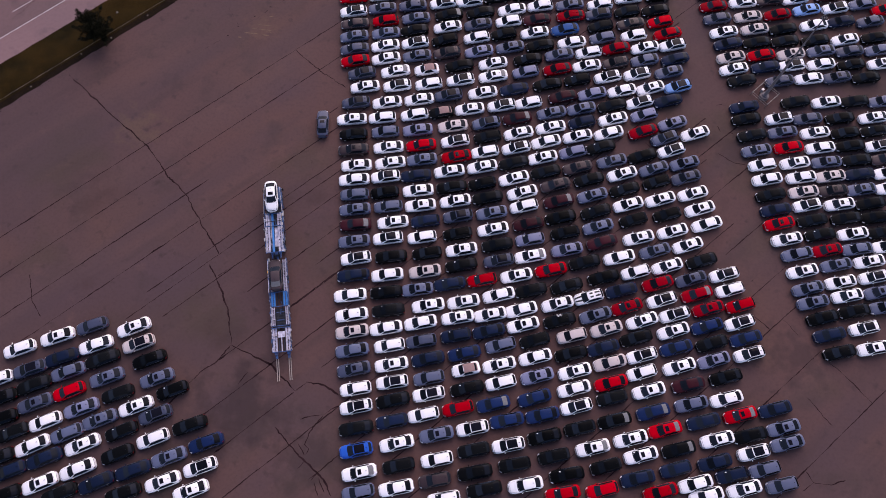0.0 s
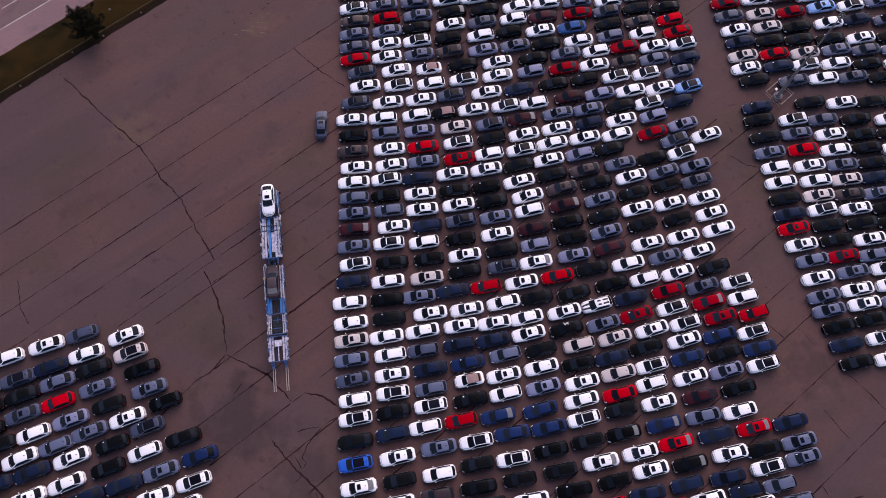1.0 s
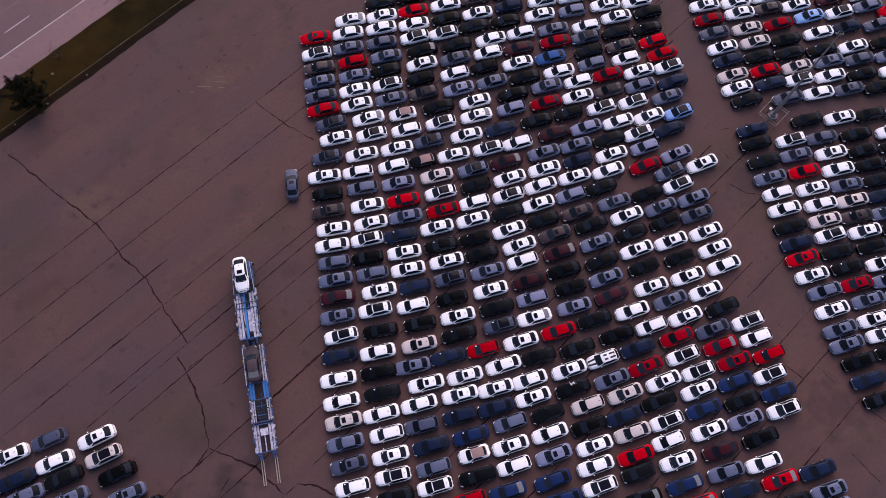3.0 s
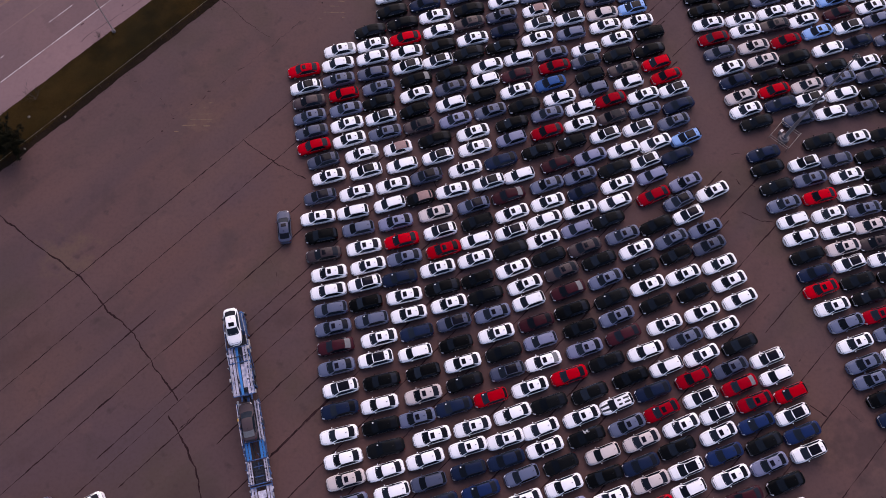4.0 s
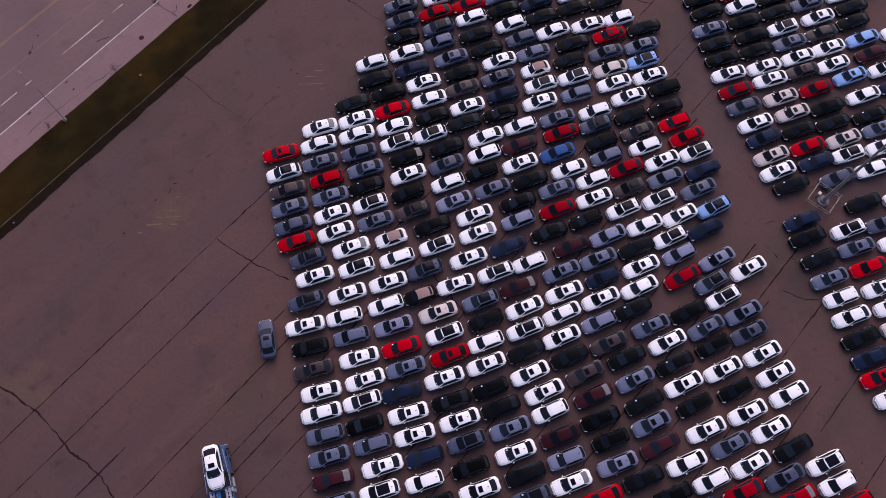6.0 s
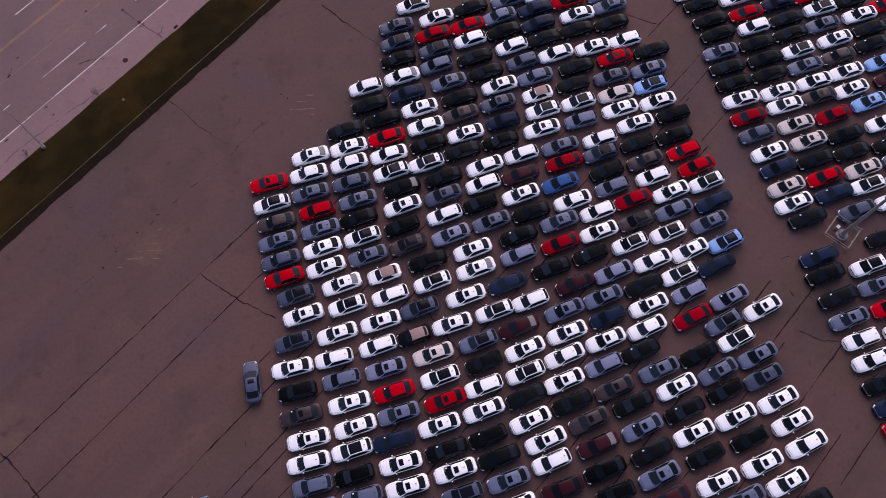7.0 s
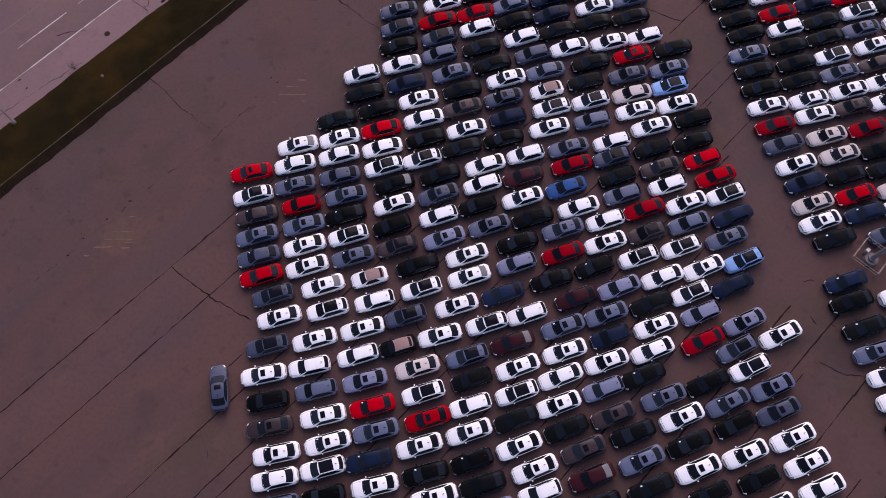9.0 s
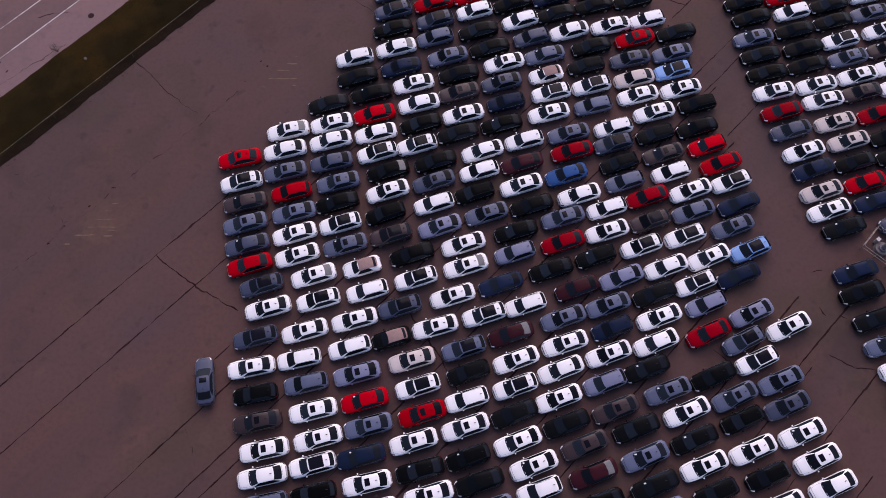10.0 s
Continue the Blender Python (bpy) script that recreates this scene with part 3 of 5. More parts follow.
def guard_rail():
    root = tagged(new("guard_rail"), "square pale steel guard rail around the mast foot", "guard rail")
    root.matrix_basis = pose(49.35, 68.45, 0, 0, 0, 47)
    c = [(-1.5, -1.5), (1.5, -1.5), (1.5, 1.5), (-1.5, 1.5)]
    for (ax, ay), (bx, by) in zip(c, c[1:] + c[:1]):
        for z in (0.5, 0.95):
            part("rail", rods(((ax, ay, z), (bx, by, z), 0.032)), RAIL_STEEL, root)
        part("post", rods(((ax, ay, 0), (ax, ay, 1.1), 0.055)), RAIL_STEEL, root)
        part("post", rods((((ax + bx) / 2, (ay + by) / 2, 0), ((ax + bx) / 2, (ay + by) / 2, 1.0), 0.04)), RAIL_STEEL, root)
    return root


guard_rail()
cabinet = tagged(new("electrical_cabinet"), "small pale electrical cabinet beside the mast foot", "cabinet")
cabinet.matrix_basis = pose(48.95, 69.1, 0, 0, 0, 40)
part("body", boxes((-0.2, 0.2, -0.16, 0.16, 0, 0.8), bevel=0.02), GALVANISED, cabinet)
part("lid", boxes((-0.23, 0.23, -0.19, 0.19, 0.8, 0.85), bevel=0.01), GALVANISED, cabinet)


# ---- cars ----
# along the car, from the nose: top line, roof edge half width
SHAPES = {
    "sedan": (4.8, (0, .06, .2, .55, 1.34, 2.05, 2.55, 3.15, 3.6, 4.36, 4.66, 4.75, 4.8), (.56, .66, .76, .86, .97, 1.38, 1.45, 1.44, 1.37, 1.08, 1.05, .95, .82),
              (0, .3, 1.0, 1.34, 2.05, 2.6, 3.5, 4.36, 4.64, 4.8), (.45, .62, .73, .74, .645, .65, .625, .67, .62, .45)),
    "estate": (4.58, (0, .06, .2, .5, 1.25, 1.94, 2.4, 3.3, 4.0, 4.42, 4.53, 4.58), (.58, .70, .80, .89, .99, 1.41, 1.50, 1.50, 1.45, 1.10, .86, .78),
               (0, .3, .95, 1.25, 1.94, 2.4, 3.5, 4.0, 4.42, 4.58), (.45, .62, .73, .75, .655, .66, .65, .63, .67, .5)),
    "crossover": (4.58, (0, .06, .2, .5, 1.25, 1.94, 2.4, 3.3, 4.0, 4.42, 4.53, 4.58), (.60, .74, .84, .92, 1.01, 1.41, 1.50, 1.50, 1.45, 1.12, .88, .80),
                  (0, .3, .95, 1.25, 1.94, 2.4, 3.5, 4.0, 4.42, 4.58), (.47, .63, .73, .75, .655, .66, .65, .63, .67, .52)),
    "convertible": (4.28, (0, .1, .5, 1.15, 1.75, 2.3, 3.0, 3.6, 3.98, 4.2, 4.28), (.55, .66, .84, .98, 1.36, 1.48, 1.47, 1.30, 1.05, .82, .72),
                    (0, .3, 1.05, 1.15, 1.75, 2.4, 3.0, 3.6, 4.0, 4.28), (.40, .6, .72, .72, .63, .64, .63, .61, .56, .42)),
}
# windscreen, rear window, side windows, sunroof, panoramic roof: from and to along the car
WINDOWS = {"sedan": ((1.32, 2.07), (3.62, 4.32), (1.62, 4.14), (2.26, 2.75), (2.2, 3.2)), "estate": ((1.23, 1.96), (4.00, 4.38), (1.52, 4.14), (2.12, 2.66), (2.06, 3.46)),
           "crossover": ((1.23, 1.96), (4.00, 4.38), (1.52, 4.14), (2.12, 2.66), (2.06, 3.46)),
           "convertible": ((1.18, 1.75), (3.42, 3.70), (1.5, 3.2), (1.9, 2.4), (1.80, 3.86))}
SIZE = {"sedan": (0.97, 0.955, 0.98), "estate": (0.94, 0.94, 0.96), "crossover": (0.97, 0.955, 1.0), "convertible": (0.925, 0.93, 0.95)}


def eased(xs, ys, reach=0.07):
    """A line through the points with its corners rounded."""
    grid = np.linspace(xs[0], xs[-1], 481)
    line = np.interp(grid, xs, ys)
    steps = np.linspace(-reach, reach, 7)
    line = sum(np.interp(grid + d, grid, line) for d in steps) / len(steps)
    return lambda x: float(np.interp(x, grid, line))


class Shell:
    """The outer surface of a car: at(x, v) with v from 0 (the middle of the roof) to 8 (the sill), negative on the other side."""

    def __init__(self, kind):
        self.length, tx, tz, rx, ry = SHAPES[kind]
        self.kind, self.size = kind, SIZE[kind]
        k = self.length / 4.8
        self.top, self.roof = eased(tx, tz), eased(rx, ry, 0.12)
        self.belt = eased([k * x for x in (0, .05, .15, .35, .7, 1.3, 2.5, 3.6, 4.3, 4.6, 4.74, 4.8)], (.34, .47, .60, .72, .81, .855, .865, .855, .80, .71, .58, .42))
        self.belt_z = eased([k * x for x in (0, .1, .5, 1.3, 2.5, 3.6, 4.3, 4.7, 4.8)], (.54, .63, .76, .89, .93, .97, .98, .92, .78))
        self.side = eased([k * x for x in (0, .04, .12, .27, .5, .85, 1.3, 3.7, 4.2, 4.5, 4.68, 4.76, 4.8)], (.38, .52, .66, .785, .855, .895, .91, .91, .895, .835, .735, .60, .45), 0.04)

    def at(self, x, v):
        t, r, b, zb, w = self.top(x), self.roof(x), self.belt(x), self.belt_z(x), self.side(x)
        r, e = min(r, b), max(min(t - 0.065, t), min(t, zb + 0.02) if t - zb < 0.2 else 0)
        zb = min(zb, t - 0.015)
        ys = (0, 0.5 * r, 0.85 * r, r, b, w, w, 0.975 * w, 0.9 * w)
        zs = (t, t - 0.008, t - 0.028, e, zb, zb - 0.09, 0.52, 0.33, 0.19)
        a = abs(v)
        y = float(np.interp(a, range(9), ys))
        return Vector(((x - self.length / 2) * self.size[0], math.copysign(y, v) * self.size[1], float(np.interp(a, range(9), zs)) * self.size[2]))

    def strip(self, bm, x0, x1, va, vb, nx, nv, off, mat=0):
        """Adds a piece of the surface whose edges across the car, va(s) and vb(s), change along it (s from 0 to 1)."""
        grid = []
        for i in range(nx + 1):
            s = i / nx
            x, row = x0 + (x1 - x0) * s, []
            for j in range(nv + 1):
                v = va(s) + (vb(s) - va(s)) * j / nv
                p = self.at(x, v)
                row.append(bm.verts.new(p + Vector((0, math.copysign(off, v), off * 0.5))))
            grid.append(row)
        for p, q in zip(grid, grid[1:]):
            for j in range(nv):
                f = bm.faces.new((p[j], q[j], q[j + 1], p[j + 1]) if va(0.5) > 0 else (p[j + 1], q[j + 1], q[j], p[j]))
                f.material_index, f.smooth = mat, True

    def patch(self, bm, x0, x1, v0, v1, nx, nv, off, mat=0, bow=0.0):
        """Adds a piece of the surface, lifted by off; bow sets its outer ends back along the car."""
        grid = []
        for i in range(nx + 1):
            row = []
            for j in range(nv + 1):
                v = v0 + (v1 - v0) * j / nv
                x = x0 + (x1 - x0) * i / nx + bow * (v / 3) ** 2
                p = self.at(x, v)
                q = (self.at(x + 0.02, v) - self.at(x - 0.02, v)).cross(self.at(x, v + 0.05) - self.at(x, v - 0.05))
                if q.length < 1e-9:
                    q = Vector((0, 0, 1))
                q.normalize()
                if q.z < -0.2 or q.y * v < -1e-6 and abs(q.y) > 0.3:
                    q = -q
                row.append(bm.verts.new(p + q * off))
            grid.append(row)
        for p, q in zip(grid, grid[1:]):
            for j in range(nv):
                f = bm.faces.new((p[j], q[j], q[j + 1], p[j + 1]))
                f.material_index, f.smooth = mat, True
        return grid


def wheel_mesh():
    bm = bmesh.new()
    turn = Matrix.Rotation(radians(90), 4, "X")
    bmesh.ops.create_cone(bm, cap_ends=True, segments=16, radius1=0.31, radius2=0.31, depth=0.21, matrix=turn)
    bmesh.ops.bevel(bm, geom=[e for e in bm.edges if abs(e.verts[0].co.y - e.verts[1].co.y) < 0.01 and e.is_manifold], offset=0.03, segments=1, affect="EDGES")
    for s in (1, -1):
        made = bmesh.ops.create_cone(bm, cap_ends=True, segments=12, radius1=0.215, radius2=0.20, depth=0.012, matrix=Matrix.Translation((0, 0.108 * s, 0)) @ turn)
        for f in {f for v in made["verts"] for f in v.link_faces}:
            f.material_index = 1
    return mesh_of("wheel", bm, TYRE, RIM)


WHEEL = wheel_mesh()


def glass_mesh(name, shell, *pieces, mat=GLASS):
    bm = bmesh.new()
    for p in pieces:
        shell.patch(bm, *p)
    return mesh_of(name, bm, mat, PAPER) if len({f.material_index for f in bm.faces}) > 1 else mesh_of(name, bm, mat)


def body_mesh(shell):
    """The shell with nose and tail closed, sills, wheel arches, seams, door mirrors and rear lamps. Slots: paint, plastic, rear lamp, bright trim."""
    bm = bmesh.new()
    n = shell.length
    ends = (0, .02, .05, .09, .14, .21, .3, .42, .56)
    xs = sorted({*ends, *(round(n - x, 3) for x in ends), *(round(0.72 + (n - 1.44) * i / 19, 3) for i in range(20))})
    half = (0, 1, 2, 2.5, 3, 3.5, 4, 4.5, 5, 5.5, 6, 7, 8)
    vs = [-v for v in half[:0:-1]] + list(half)
    grid = [[bm.verts.new(shell.at(x, v)) for v in vs] for x in xs]
    for p, q in zip(grid, grid[1:]):
        for j in range(len(vs) - 1):
            f = bm.faces.new((p[j], q[j], q[j + 1], p[j + 1]))
            f.smooth, f.material_index = True, 1 if j in (0, len(vs) - 2) else 0
    for row in (grid[0], grid[-1]):
        f = bm.faces.new(row)
        f.material_index = 0
    bmesh.ops.recalc_face_normals(bm, faces=bm.faces)

    def paint_from(first, slot):
        bm.faces.ensure_lookup_table()
        for f in bm.faces[first:]:
            f.material_index = slot

    front, rear, side = WINDOWS_AT[shell][:3]
    if shell.kind in ("estate", "crossover"):  # roof rails
        for s in (1, -1):
            for x0, x1 in ((1.95, 2.7), (2.7, 3.4), (3.4, 3.98)):
                a, b = shell.at(x0, 2.75 * s), shell.at(x1, 2.75 * s)
                first = len(bm.faces)
                rod(bm, a + Vector((0, 0, 0.03)), b + Vector((0, 0, 0.03)), 0.022, seg=5)
                paint_from(first, 1)
    # dark grille, bumper and lid lines
    shell.patch(bm, n - 0.055, n - 0.02, -2.6, 2.6, 1, 4, 0.008, 1)
    shell.patch(bm, 0.02, 0.075, -2.6, 2.6, 1, 6, 0.008, 1)
    # bright grille strip; its pale colour also stands in for bumper highlights
    shell.patch(bm, 0.088, 0.105, -2.9, 2.9, 1, 6, 0.010, 3)
    shell.patch(bm, 0.23, 0.25, -2.9, 2.9, 1, 6, 0.006, 1, 0.05)
    if shell.kind == "sedan":
        shell.patch(bm, rear[1] + 0.10, rear[1] + 0.12, -2.7, 2.7, 1, 6, 0.006, 1)
    for s in (1, -1):
        shell.strip(bm, 0.28, front[0] - 0.05, lambda u: s * (3.02 - 0.05 * u), lambda u: s * (3.13 - 0.05 * u), 6, 1, 0.006, 1)  # bonnet edge
        shell.strip(bm, side[0] - 0.1, side[1] + 0.1, lambda u: s * 3.98, lambda u: s * 4.07, 12, 1, 0.010, 3)  # bright strip under the side windows
        for x in (side[0] + 0.12, (side[0] + side[1]) / 2 + 0.02, side[1] - 0.35):  # door gaps
            shell.strip(bm, x, x + 0.02, lambda u: s * 4.1, lambda u: s * 6.9, 1, 5, 0.005, 1)
        for x in (0.19 * n, 0.775 * n):  # wheel arches
            shell.strip(bm, x - 0.40, x + 0.40, lambda u: s * (8 - 2.1 * math.sqrt(max(0, 1 - (2 * u - 1) ** 2))), lambda u: s * 8.0, 10, 2, 0.006, 1)
        shell.patch(bm, n - 0.24, n - 0.05, 3.9 * s, 5.4 * s, 2, 2, 0.010, 2)
        x, y = (side[0] + 0.12 - n / 2) * shell.size[0], 0.91 * shell.size[1]
        first = len(bm.faces)
        box(bm, x - 0.03, x + 0.03, s * y - 0.06, s * y + 0.06, 0.90, 0.94)
        paint_from(first, 1)
        box(bm, x - 0.08, x + 0.05, s * (y + 0.09) - 0.08, s * (y + 0.09) + 0.07, 0.89, 1.01, bevel=0.03)
    if shell.kind != "convertible":
        fin = shell.at(rear[0] - 0.25, 0)
        first = len(bm.faces)
        box(bm, fin.x - 0.09, fin.x + 0.09, -0.025, 0.025, fin.z - 0.02, fin.z + 0.07, bevel=0.015)
        paint_from(first, 1)
    return bm


WINDOWS_AT = {}
BODY_MESHES, GLASS_MESHES, SHELLS = {}, {}, {}
KINDS = {"s": ("sedan", ""), "S": ("sedan", "sunroof"), "h": ("estate", ""), "P": ("crossover", "panorama"), "b": ("convertible", "cloth"), "x": ("estate", "stripe")}


def car_parts(kind):
    """The meshes that all cars of one shape share."""
    if kind in GLASS_MESHES:
        return GLASS_MESHES[kind]
    shell = SHELLS[kind] = Shell(kind)
    WINDOWS_AT[shell] = WINDOWS[kind]
    front, rear, side, hatch, pano = WINDOWS[kind]
    made = {
        "windscreen": glass_mesh("windscreen", shell, (front[0] - 0.11, front[1] - 0.05, -2.97, 2.97, 8, 10, 0.009, 0, 0.14)),
        "rear_window": glass_mesh("rear_window", shell, (rear[0] + 0.06, rear[1] + 0.05, -2.92, 2.92, 8, 8, 0.009, 0, -0.12), mat=REAR_GLASS),
        "pale_window": glass_mesh("rear_window", shell, (rear[0] + 0.06, rear[1] + 0.05, -2.92, 2.92, 8, 8, 0.009, 0, -0.12), mat=PALE_REAR_GLASS),
        "slot_window": glass_mesh("rear_window", shell, (*rear, -2.2, 2.2, 4, 8, 0.028, 0, -0.10), mat=REAR_GLASS),
        "windscreen_slip": glass_mesh("windscreen", shell, (front[0] - 0.11, front[1] - 0.05, -2.97, 2.97, 8, 10, 0.009, 0, 0.14), (front[0] + 0.10, front[0] + 0.29, 1.5, 2.1, 1, 1, 0.011, 1)),
        "sunroof": glass_mesh("sunroof", shell, (*hatch, -1.12, 1.12, 6, 4, 0.014), mat=ROOF_GLASS),
        "panorama_roof": glass_mesh("panorama_roof", shell, (*pano, -2.0, 2.0, 12, 6, 0.014), mat=ROOF_GLASS),
        "fabric_roof": glass_mesh("fabric_roof", shell, (*pano, -3.0, 3.0, 14, 8, 0.016, 0, -0.12), mat=CLOTH_TOP),
        "stripe": glass_mesh("stripe", shell, *[(a, b, s * 0.45, s * 1.3, 8, 1, 0.011) for a, b in ((0.12, front[0] - 0.05), (front[1] + 0.35, front[1] + 0.85), (front[1] + 1.15, rear[0] - 0.05), (rear[1] + 0.03, shell.length - 0.12)) for s in (1, -1)], mat=STRIPE),
    }
    for s, name in ((1, "side_a"), (-1, "side_b")):
        bm = bmesh.new()
        shell.strip(bm, side[0], side[1], lambda u: s * (3.04 + 0.85 * max(0, 1 - u / 0.25) ** 1.4 + 0.85 * max(0, (u - 0.76) / 0.24) ** 1.4), lambda u: s * 3.96, 18, 2, 0.008)
        made[name] = mesh_of("side_window", bm, GLASS)
        made["head" + name[-2:]] = glass_mesh("headlight", shell, (0.07, 0.36, 3.4 * s, 4.75 * s, 5, 3, 0.012), mat=LAMP_CLEAR)
    GLASS_MESHES[kind] = made
    return made


PROTOS = {}
WORDS = {"": "", "sunroof": " with dark sunroof", "panorama": " with dark panoramic roof", "cloth": ", tan fabric roof", "stripe": " with black racing stripes"}
SHAPE_WORD = {"sedan": "sedan", "estate": "estate car", "crossover": "crossover", "convertible": "small round convertible"}


def car(paint, body, m, where, group, slip=False, greyish=False):
    """A car at pose m; its nose points along -x. Each paint and body is built once and then copied."""
    key = (paint, body, where, slip, greyish)
    if key in PROTOS:
        return copy_thing(PROTOS[key], m)
    kind, top = KINDS[body]
    meshes = car_parts(kind)
    shell = SHELLS[kind]
    if kind not in BODY_MESHES:
        BODY_MESHES[kind] = mesh_of("body", body_mesh(shell), PAINT["w"], PLASTIC, LAMP_RED, TRIM)
    shell_mesh = BODY_MESHES[kind].copy()
    shell_mesh.materials[0] = PAINT[paint]
    root = new({"s": "sedan", "S": "sunroof_sedan", "b": "convertible", "P": "crossover_car"}.get(body, "estate_car"))
    tagged(root, f"{PAINTS[paint][0]} {SHAPE_WORD[kind]}{WORDS[top]}, {where}", "car", group)

    def add(name, mesh, label="", at=None):
        ob = new(name, mesh)
        ob.parent = root
        if at:
            ob.location = at
        return tagged(ob, label)

    add("body", shell_mesh)
    add("windscreen", meshes["windscreen_slip" if slip else "windscreen"], "windscreen with a white paper slip" if slip else "")
    add("rear_window", meshes["slot_window" if body == "b" else "pale_window" if greyish else "rear_window"], "pale grey rear window" if greyish else "")
    add("side_window", meshes["side_a"])
    add("side_window", meshes["side_b"])
    if top == "sunroof":
        add("sunroof", meshes["sunroof"])
    elif top == "panorama":
        add("panorama_roof", meshes["panorama_roof"], "dark glass roof panel")
    elif top == "cloth":
        add("fabric_roof", meshes["fabric_roof"], "tan fabric roof")
    elif top == "stripe":
        add("stripe", meshes["stripe"], "black racing stripes")
    add("headlight", meshes["head_a"])
    add("headlight", meshes["head_b"])
    n = shell.length
    for x in (0.19 * n, 0.775 * n):
        for s in (1, -1):
            add("wheel", WHEEL, at=((x - n / 2) * shell.size[0], s * (0.91 * shell.size[1] - 0.105), 0.31))
    root.matrix_basis = m
    PROTOS[key] = root
    return root


